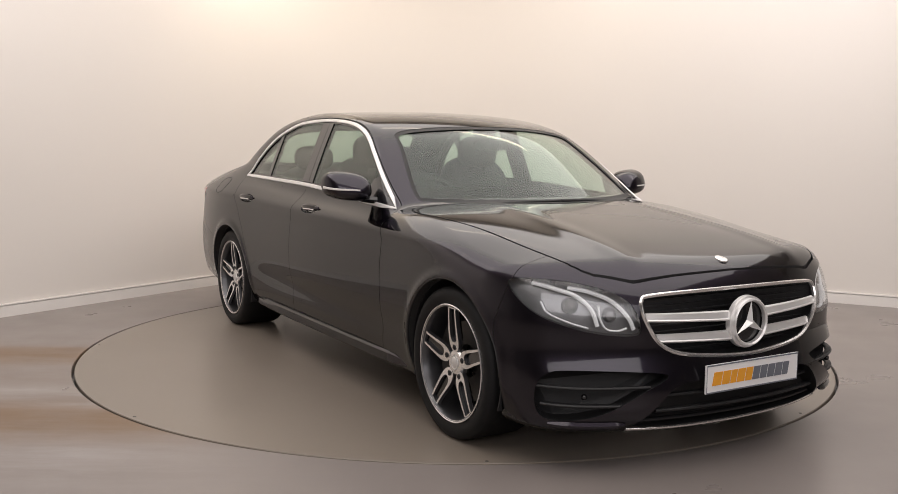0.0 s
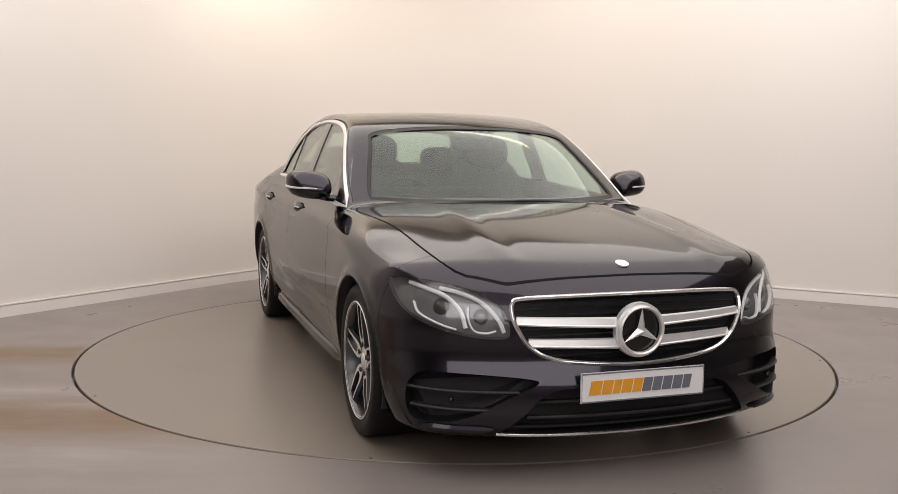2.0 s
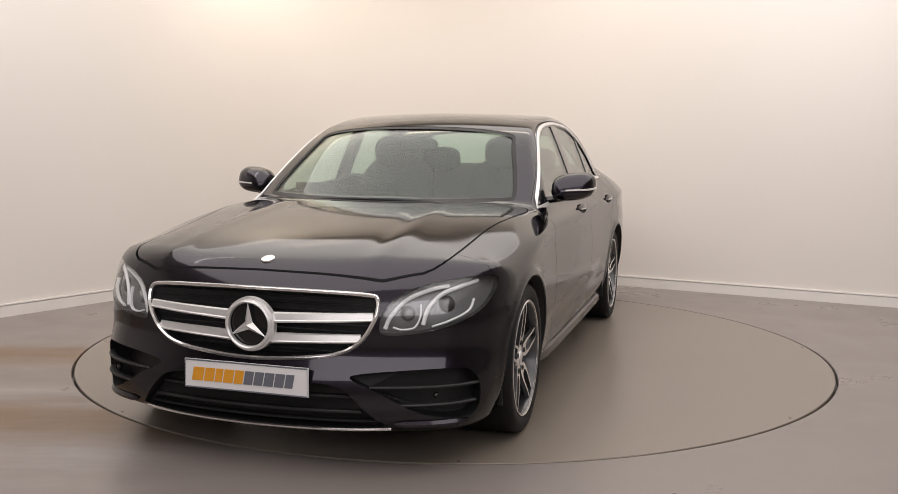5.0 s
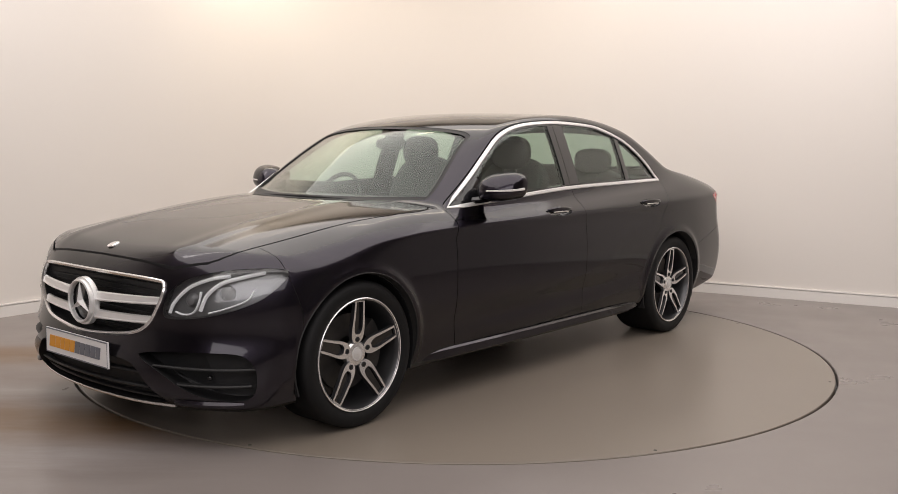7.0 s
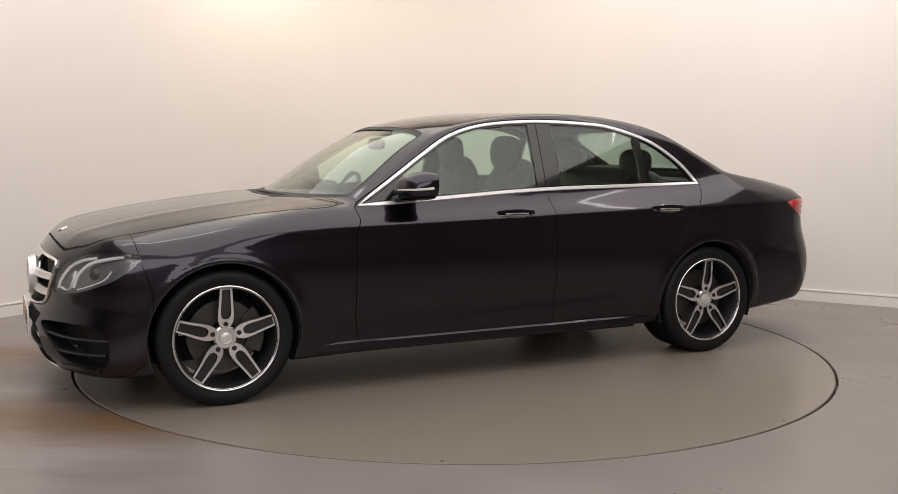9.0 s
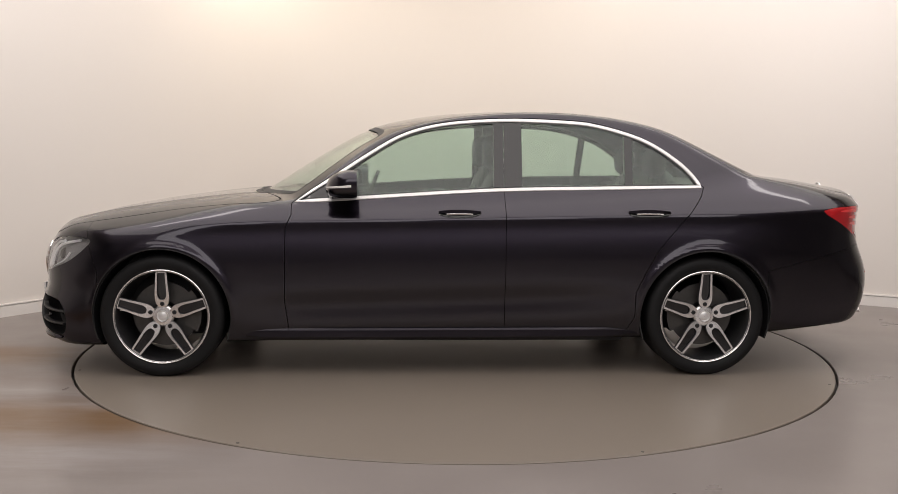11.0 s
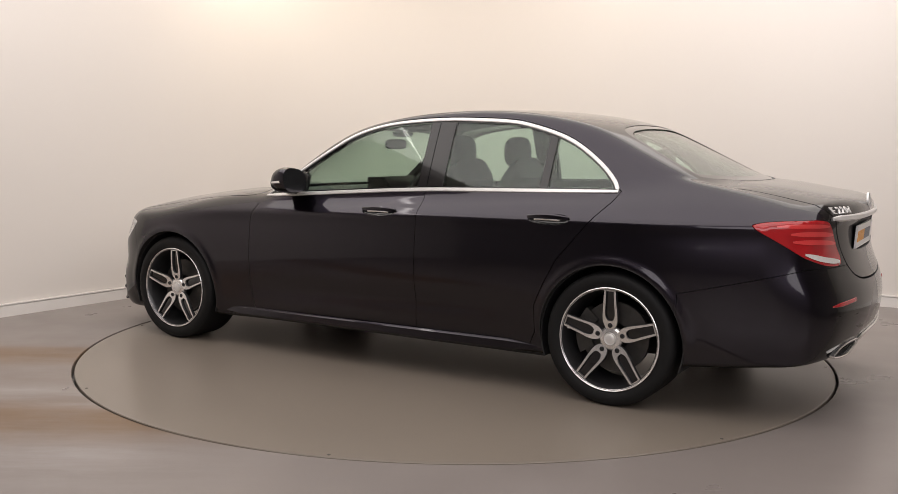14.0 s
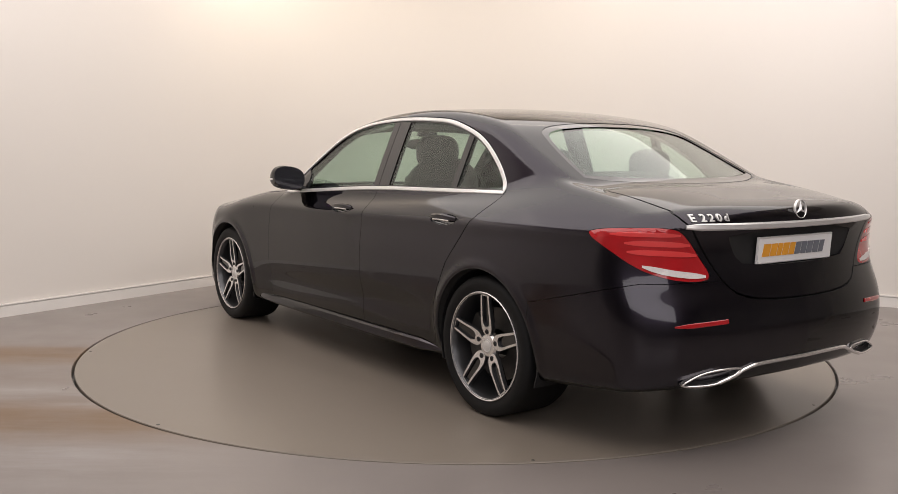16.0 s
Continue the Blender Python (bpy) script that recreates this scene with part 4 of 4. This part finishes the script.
# rear lamps and trim
tail_space = less(layer(0.0, "rear"), layer(0.03, "rear"))
rib_space = less(layer(-0.0025, "rear"), layer(0.012, "rear"))
for side, cutter in both_sides(TAILLAMP, TAIL_WAY, 0.2, 0.2):
    shrunk = np.array(TAILLAMP)
    mid = shrunk.mean(0)
    shrunk = mid + (shrunk - mid) * 0.985
    me = both(tail_space, prism3(shrunk * (1, side, 1), (TAIL_WAY[0], TAIL_WAY[1] * side, 0), 0.2, 0.2))
    lamp = part("tail_lamp", polish(me, RED, RED), None, car, "wide red tail lamp with a clear strip below")
    for a, b, c, d in (((-2.20, 0.850, 0.905), (-2.405, 0.668, 0.902), 0.009, 0), ((-2.26, 0.83, 0.872), (-2.412, 0.62, 0.862), 0.011, 0), ((-2.275, 0.83, 0.838), (-2.42, 0.588, 0.822), 0.011, 0),
                       ((-2.325, 0.795, 0.783), (-2.424, 0.535, 0.738), 0.012, 1)):
        ln = np.linspace(np.array(a), np.array(b), 8)
        bow = ln + np.array([[0, 0, 0.004 * math.sin(math.pi * k / 7) * (-1.5 if d else 1)] for k in range(8)])
        taper = np.array([0.35, 0.8, 1, 1, 1, 1, 0.85, 0.4])[:, None] * np.array([0, 0, c])
        quad = np.concatenate([bow + taper, (bow - taper)[::-1]])
        me = both(rib_space, prism3(quad * (1, side, 1), (TAIL_WAY[0], TAIL_WAY[1] * side, 0), 0.2, 0.2))
        part("clear_strip" if d else "light_strip", polish(me, WHITE_LENS if d else RED_LIGHT, RED, lambda x, y, z: skin(x, y, z) - 0.0025, 0.006), None, lamp,
             "clear reversing lamp strip" if d else "brighter red strip")
    q = on_rear([(y * side, 0.563 - 0.010 * (y - 0.48) / 0.25) for y in np.linspace(0.485, 0.725, 12)], -0.001)
    part("reflector", sweep(q, skin_normals(q), 0.019, 0.008, taper=[1] * 9 + [0.85, 0.6, 0.3]), RED, rear_bumper, "red reflector strip")
    # exhaust trim
    ring = cut_corners([(0.685, 0.312), (0.65, 0.335), (0.56, 0.366), (0.43, 0.368), (0.385, 0.362), (0.42, 0.336), (0.50, 0.312), (0.56, 0.306)], 2)
    ring = [(y * side, z) for y, z in ring]
    q = np.array(ring)
    q = np.stack([on_rear(np.stack([q[:, 0], np.maximum(q[:, 1], 0.352)], 1), -0.002)[:, 0], q[:, 0], q[:, 1]], 1)
    part("exhaust_trim", sweep(q, [(-1, 0, 0)] * len(q), 0.009, 0.022, True), CHROME, rear_bumper, "chrome framed exhaust outlet")
    # solid black fill puts the opening's shade into colour
    me = prism3(q + (0.012, 0, 0), (-1, 0, 0), 0.02, 0.0)
    part("outlet", me, BLACK, rear_bumper, "black fill for the shade in the exhaust opening")
path = through_points([(0.50, 0.312), (0.42, 0.334), (0.36, 0.358), (0.28, 0.372), (0, 0.374), (-0.28, 0.372), (-0.36, 0.358), (-0.42, 0.334), (-0.50, 0.312)], 5)
q = np.stack([on_rear(np.stack([path[:, 0], np.maximum(path[:, 1], 0.352)], 1), -0.003)[:, 0], path[:, 0], path[:, 1]], 1)
part("diffuser_strip", sweep(q, [(-1, 0, 0)] * len(q), 0.016, 0.02), CHROME, rear_bumper, "bright strip between the exhaust outlets")
q = on_rear([(y, 0.931 + 0.004 * (abs(y) / 0.64) ** 2) for y in np.linspace(-0.645, 0.645, 41)], -0.003)
part("boot_strip", sweep(q, skin_normals(q), 0.028, 0.018, round_=0.3, taper=[0.55, 0.8] + [1] * 37 + [0.8, 0.55]), SILVER, boot_lid, "broad chrome strip over the plate")
star_emblem(boot_lid, on_rear([(0, 0.992)], -0.006)[0], 0.041, -1, 0.1, False)
at = 0.615
for sign, wide in (("E", 0.046), ("2", 0.036), ("2", 0.036), ("0", 0.036), ("d", 0.03)):
    font = bpy.data.curves.new("badge", "FONT")
    font.body, font.size, font.extrude, font.offset = sign, 0.05, 0.003, 0.0006
    holder = new("letters", font)
    bpy.context.view_layer.update()
    letter = bpy.data.meshes.new_from_object(holder.evaluated_get(bpy.context.evaluated_depsgraph_get()))
    bpy.data.objects.remove(holder)
    flat_co = np.array([vert.co for vert in letter.vertices])
    yz = np.stack([at - flat_co[:, 0] * 0.95, 0.956 + flat_co[:, 1] * 0.82], 1)
    for vert, q, co in zip(letter.vertices, on_rear(yz, -0.003), flat_co):
        vert.co = (q[0] - co[2], q[1], q[2])
    part("letter", letter, SILVER, boot_lid, "chrome badge letter")
    at -= wide
# filler flap, its shaded gap drawn as a black line on the skin
loop_ = cut_corners([(-1.80, 0.90), (-1.66, 0.90), (-1.645, 0.955), (-1.66, 1.005), (-1.80, 1.0), (-1.815, 0.95)], 2)
q = on_side(loop_, -1, 0.0)
part("filler_flap_line", sweep(q, skin_normals(q), 0.004, 0.002, True), BLACK, car, "thin black line drawn for the shaded gap round the filler flap")

# black strips added along the wheel arches for the shade at their edge
for side in (1, -1):
    for x0 in (AXLE, -AXLE):
        q = on_side([(x0 + 0.364 * math.cos(t), HUB_Z + 0.364 * math.sin(t)) for t in np.linspace(-0.12, math.pi + 0.12, 41)], side, 0.006)
        part("arch_shade_strip", sweep(q, [(0, side, 0)] * 41, 0.007, 0.014, round_=0.4), BLACK, car, "black strip added for the shade along the wheel arch")

# side skirts
for side in (1, -1):
    xs = np.linspace(1.10, -1.10, 25)
    q = np.array([(x, side * (0.872 - 0.012 * (x / 1.05) ** 4), 0.228 + 0.003 * (1.0 - x)) for x in xs])
    part("side_skirt", sweep(q, [(0, side, 0.08)] * 25, 0.056, 0.05, round_=0.2, taper=[0.3, 0.7] + [1] * 21 + [0.7, 0.3]), PAINT, car, "dark painted side skirt under the doors")

# wing mirrors
for side in (1, -1):
    c = np.array([0.483, 0.934 * side, 1.036])

    def lean(x, y, z, s=side, c=c):
        u = (y * s - abs(c[1]))
        return x + 0.25 * u + np.where(x > c[0], 0.6 * (z - c[2]) * 0.5, 0), y, z - 0.10 * u
    house = mesh_of("house", *blob(c, (0.105, 0.112, 0.073), 2.6, 0.010, lean))
    mirror = part("wing_mirror", less(house, prism([(0.30, -2), (0.43, -2), (0.43, 2), (0.30, 2)], "z", 0, 2)), PAINT, car, "dark painted wing mirror on a short foot")
    g = cut_corners([(0.852, 0.985), (1.030, 0.995), (1.044, 1.05), (1.010, 1.09), (0.884, 1.092), (0.849, 1.06)], 2)
    part("mirror_glass", prism([(y * side, z - 0.004) for y, z in g], "x", 0.431, 0.437), MIRROR, mirror, "silvered mirror glass")
    line = through_points([(0.57, 0.884 * side, 1.018), (0.57, 0.934 * side, 1.020), (0.54, 0.994 * side, 1.022), (0.495, 1.028 * side, 1.026), (0.45, 1.038 * side, 1.03)], 4)
    hit = cross_skin(line + np.array([[0.3, 0.25 * side, 0]]), -np.array([0.3, 0.25 * side, 0]) / 0.39, 0.0, 0.6, lambda x, y, z: (np.maximum(np.abs((lean(x, y, z)[0] - c[0]) / 0.105) ** 2.6 + np.abs((y - c[1]) / 0.112) ** 2.6 + np.abs((lean(x, y, z)[2] - c[2]) / 0.073) ** 2.6, 1e-9) - 1) * 0.05)
    part("indicator", sweep(hit, [(0.7, 0.7 * side, 0)] * len(hit), 0.013, 0.006, taper=np.linspace(0.5, 1, len(hit))), WHITE_LENS, mirror, "slim clear indicator strip")
    foot = through_points([(0.555, 0.80 * side, 0.965), (0.54, 0.85 * side, 0.972), (0.515, 0.90 * side, 0.985)], 4)
    part("mirror_foot", sweep(foot, [(0, 0, 1)] * len(foot), 0.085, 0.034, round_=0.45), GLOSS_BLACK, mirror)

# wheels
def wheel_at(x, side):
    """Alloy wheel with five twin spokes; its outer face looks along +y before it is set on its side of the car."""
    def put(vf):
        v, f = np.asarray(vf[0], float), vf[1]
        if side < 0:
            v, f = v * (1, -1, 1), [tuple(q)[::-1] for q in f]
        return v + (x, HUB_Y * side, HUB_Z), f
    rim = lathe([(0.2525, 0.012), (0.252, 0.02), (0.2455, 0.0215), (0.238, 0.012), (0.234, -0.02), (0.225, -0.06), (0.222, -0.20), (0.24, -0.215), (0.245, -0.20), (0.236, -0.06), (0.245, -0.01)], 80)
    wheel = part("wheel", put(rim), ALLOY_DARK, car, "dark alloy wheel with machined twin spokes")
    lip = lathe([(0.2535, 0.0145), (0.2535, 0.021), (0.250, 0.0235), (0.2425, 0.0185), (0.2415, 0.010)], 80)
    part("rim_lip", put(lip), ALLOY, wheel, "machined bright rim edge")
    out = [(0.000, 0.047), (0.020, 0.052), (0.034, 0.075), (0.0375, 0.11), (0.033, 0.17), (0.0285, 0.244)]
    inn = [(0.000, 0.088), (0.011, 0.0895), (0.0205, 0.102), (0.0245, 0.125), (0.0222, 0.17), (0.0195, 0.234)]
    hole = through_points(inn, 4)
    edge = through_points(out, 4)
    for k in range(5):
        a = math.pi / 2 + k * 2 * math.pi / 5
        d, s = np.array([math.cos(a), 0, math.sin(a)]), np.array([-math.sin(a), 0, math.cos(a)])

        def level(r):
            return 0.012 - 0.022 * (1 - min(1, max(0, (r - 0.03) / 0.2))) ** 1.5
        v, f = [], []
        loops = []
        for line in (edge, hole):
            full = [(-u, r) for u, r in line[::-1]] + [(u, r) for u, r in line[1:]]
            loops.append(full)
        n = len(loops[0])
        for deep in (0.0, -0.018):
            for full in loops:
                v += [s * u * (1.0 if deep == 0 else 1.06) + d * r + (0, level(r) + deep, 0) for u, r in full]
        for i in range(n - 1):
            f += [(i, i + 1, n + i + 1, n + i), (2 * n + i, 2 * n + i + 1, i + 1, i), (n + i, n + i + 1, 3 * n + i + 1, 3 * n + i)]
        f += [(0, n - 1, 2 * n - 1, n), (0, 2 * n, 3 * n - 1, n - 1), (n, 2 * n - 1, 4 * n - 1, 3 * n)]
        f = [q for q in f if len(set(q)) == 4]
        spoke = part("spoke", put((np.array(v), f)), ALLOY, wheel)
        spoke.data.materials.append(ALLOY_DARK)
        for face in spoke.data.polygons:
            face.material_index = int(abs(face.normal.y) < 0.6)
        # dark floor of the slot
        fl = [s * u + d * r + (0, level(r) - 0.013, 0) for u, r in loops[1]]
        back = [q + (0, -0.02, 0) for q in fl]
        m = len(fl)
        part("spoke_slot", put((np.array(fl + back), [tuple(range(m)), tuple(range(2 * m - 1, m - 1, -1))] + [(i, m + i, m + i + 1, i + 1) for i in range(m - 1)])), GLOSS_BLACK, spoke)
        b = np.array([math.cos(a) * 0.066, -0.004, math.sin(a) * 0.066])
        bolt = lathe([(0.001, 0.0045), (0.007, 0.0045), (0.0075, 0.002), (0.0115, 0.0022), (0.0118, -0.003)], 16, False)
        part("wheel_bolt", put((bolt[0] + b, bolt[1])), BLACK, wheel)
    hub = lathe([(0.030, -0.012), (0.032, -0.006), (0.050, -0.008), (0.058, -0.016), (0.058, -0.04), (0.03, -0.04)], 40)
    part("hub", put(hub), ALLOY, wheel)
    cap = lathe([(0.001, -0.002), (0.02, -0.002), (0.024, -0.0045), (0.0295, -0.003), (0.031, -0.008), (0.031, -0.03)], 36, False)
    part("hub_cap", put(cap), SILVER, wheel, "round silver hub cap")
    w = 0.245 if x > 0 else 0.265
    tyre = lathe([(0.2515, 0.012), (0.262, 0.020), (0.285, 0.026), (0.307, 0.024), (0.320, 0.014), (0.3262, 0.0), (0.3272, -0.03), (0.3272, -w + 0.05), (0.3262, -w + 0.02), (0.318, -w + 0.0),
                  (0.285, -w - 0.01), (0.25, -w + 0.01)], 96)
    part("tyre", put(tyre), TYRE, wheel, "low black tyre")
    part("brake_disc", put(lathe([(0.07, -0.075), (0.172, -0.075), (0.172, -0.10), (0.07, -0.10)], 64)), STEEL, wheel, "grey steel brake disc")
    cal = []
    for r in (0.115, 0.195):
        for yy in (-0.055, -0.125):
            cal.append([(r * math.cos(t), yy, r * math.sin(t)) for t in np.linspace(-0.5, 0.75, 12)])
    v = np.array([q for line in cal for q in line])
    f = []
    for i in range(11):
        for a, b in ((0, 1), (1, 3), (3, 2), (2, 0)):
            f.append((a * 12 + i, b * 12 + i, b * 12 + i + 1, a * 12 + i + 1))
    f += [(0, 24, 36, 12), (11, 23, 47, 35)]
    if x > 0:
        v = v * (-1, 1, 1)
        f = [q[::-1] for q in f]
    part("brake_caliper", put((v, f)), STEEL, wheel, "grey brake caliper")
    valve = sweep([(0.205, -0.01, 0.03), (0.222, 0.0, 0.032)], [(0, 1, 0)] * 2, 0.007, 0.007)
    part("valve", put(valve), ALLOY, wheel)
    # liner of the arch
    n = 25
    a = np.linspace(-0.35, math.pi + 0.35, n)
    v = [(0.3585 * math.cos(t), yy, 0.3585 * math.sin(t)) for yy in (0.0, -0.295) for t in a] + [(0.366 * math.cos(t), yy, 0.366 * math.sin(t)) for yy in (0.0, -0.295) for t in a]
    f = []
    for i in range(n - 1):
        f += [(i, i + 1, n + i + 1, n + i), (2 * n + i, 3 * n + i, 3 * n + i + 1, 2 * n + i + 1), (i, 2 * n + i, 2 * n + i + 1, i + 1)]
    part("wheel_arch_liner", put((np.array(v), f)), BLACK, car, "black liner inside the wheel arch")
    return wheel


for x in (AXLE, -AXLE):
    for side in (1, -1):
        wheel_at(x, side)

# cabin
def seat(x, y, width, rear=False):
    s = part("seat", blob((x, y, 0.50), (0.27, width / 2, 0.10), 3.5, 0.025), SEAT, car, "dark leather seat")
    rake = 0.38

    def tip(x_, y_, z_):
        return x_ + rake * (z_ - 0.6), y_, z_
    part("seat_back", blob((x - 0.26, y, 0.82 if rear else 0.85), (0.085, width / 2 * 0.98, 0.30 if rear else 0.325), 3.2, 0.025, tip), SEAT, s)
    for dy in ((0,) if not rear else (-0.36, 0.36)):
        top = (x - 0.38, y + dy, 1.15 if rear else 1.205)
        part("headrest", blob(top, (0.055, 0.14, 0.085 if rear else 0.10), 2.8, 0.016), SEAT, s, "padded dark headrest")
        for q in (-0.05, 0.05):
            part("headrest_post", sweep([(x - 0.36, y + dy + q, 1.0), (x - 0.375, y + dy + q, 1.13)], [(1, 0, 0)] * 2, 0.012, 0.012), STEEL, s)
    return s


seat(0.05, 0.37, 0.52)
seat(0.05, -0.37, 0.52)
rear_seat = seat(-0.92, 0.0, 1.34, True)
part("parcel_shelf", box((-1.93, -0.66, 1.02), (-1.30, 0.66, 1.04)), TRIM, car, "dark shelf under the rear window")


def dash_lean(x, y, z):
    return x + 0.25 * (z - 0.9), y, z


dash = part("dashboard", blob((0.78, 0, 0.84), (0.24, 0.74, 0.13), 3.2, 0.025, dash_lean), TRIM, car, "dark dashboard under the windscreen")
part("screen", box((0.60, -0.62, 0.93), (0.615, -0.02, 1.03)), GLOSS_BLACK, dash, "wide black display")
a = np.linspace(0, 2 * math.pi, 41)[:-1]
ring = np.array([(0.42 - 0.07 * math.sin(t), -0.37 + 0.18 * math.cos(t), 0.90 + 0.165 * math.sin(t)) for t in a])
wheel_rim = part("steering_wheel", sweep(ring, [(-0.9, 0, 0.4)] * 40, 0.028, 0.028, True, 0.45), SEAT, car, "black steering wheel")
part("boss", blob((0.43, -0.37, 0.89), (0.03, 0.075, 0.06), 2.6, 0.012), TRIM, wheel_rim)
for d in ((0.16, 0.01), (-0.16, 0.01), (0, -0.15)):
    part("wheel_spoke", sweep([(0.43, -0.37, 0.89), (0.42, -0.37 + d[0], 0.90 + d[1])], [(-1, 0, 0.3)] * 2, 0.03, 0.012), TRIM, wheel_rim)
part("rear_view_mirror", blob((0.36, 0.02, 1.25), (0.02, 0.115, 0.034), 3.2, 0.01), BLACK, car, "black mirror inside the windscreen")
part("sensor_box", blob((0.32, 0.0, 1.318), (0.06, 0.06, 0.022), 3, 0.012), BLACK, car, "black sensor housing at the top of the windscreen")
part("centre_console", blob((0.35, 0, 0.58), (0.45, 0.13, 0.12), 4, 0.03), TRIM, car)
part("underbody", box((-1.05, -0.72, 0.16), (1.05, 0.72, 0.30)), BLACK, car, "dark underbody")
# scuttle and wipers
for y0, y1 in ((-0.62, 0.02), (0.0, 0.60)):
    ys = np.linspace(y0, y1, 14)
    q = np.array([(1.045 - 0.42 * y * y, y, 0) for y in ys])
    q[:, 2] = [float(ROOF(x + 0.42 * y * y)) - 0.075 * y * y + 0.014 for x, y, _ in q]
    part("wiper", sweep(q, [(0.5, 0, 0.85)] * 14, 0.014, 0.016, taper=np.linspace(1, 0.5, 14)), BLACK, car, "black wiper blade resting at the base of the windscreen")

motions()
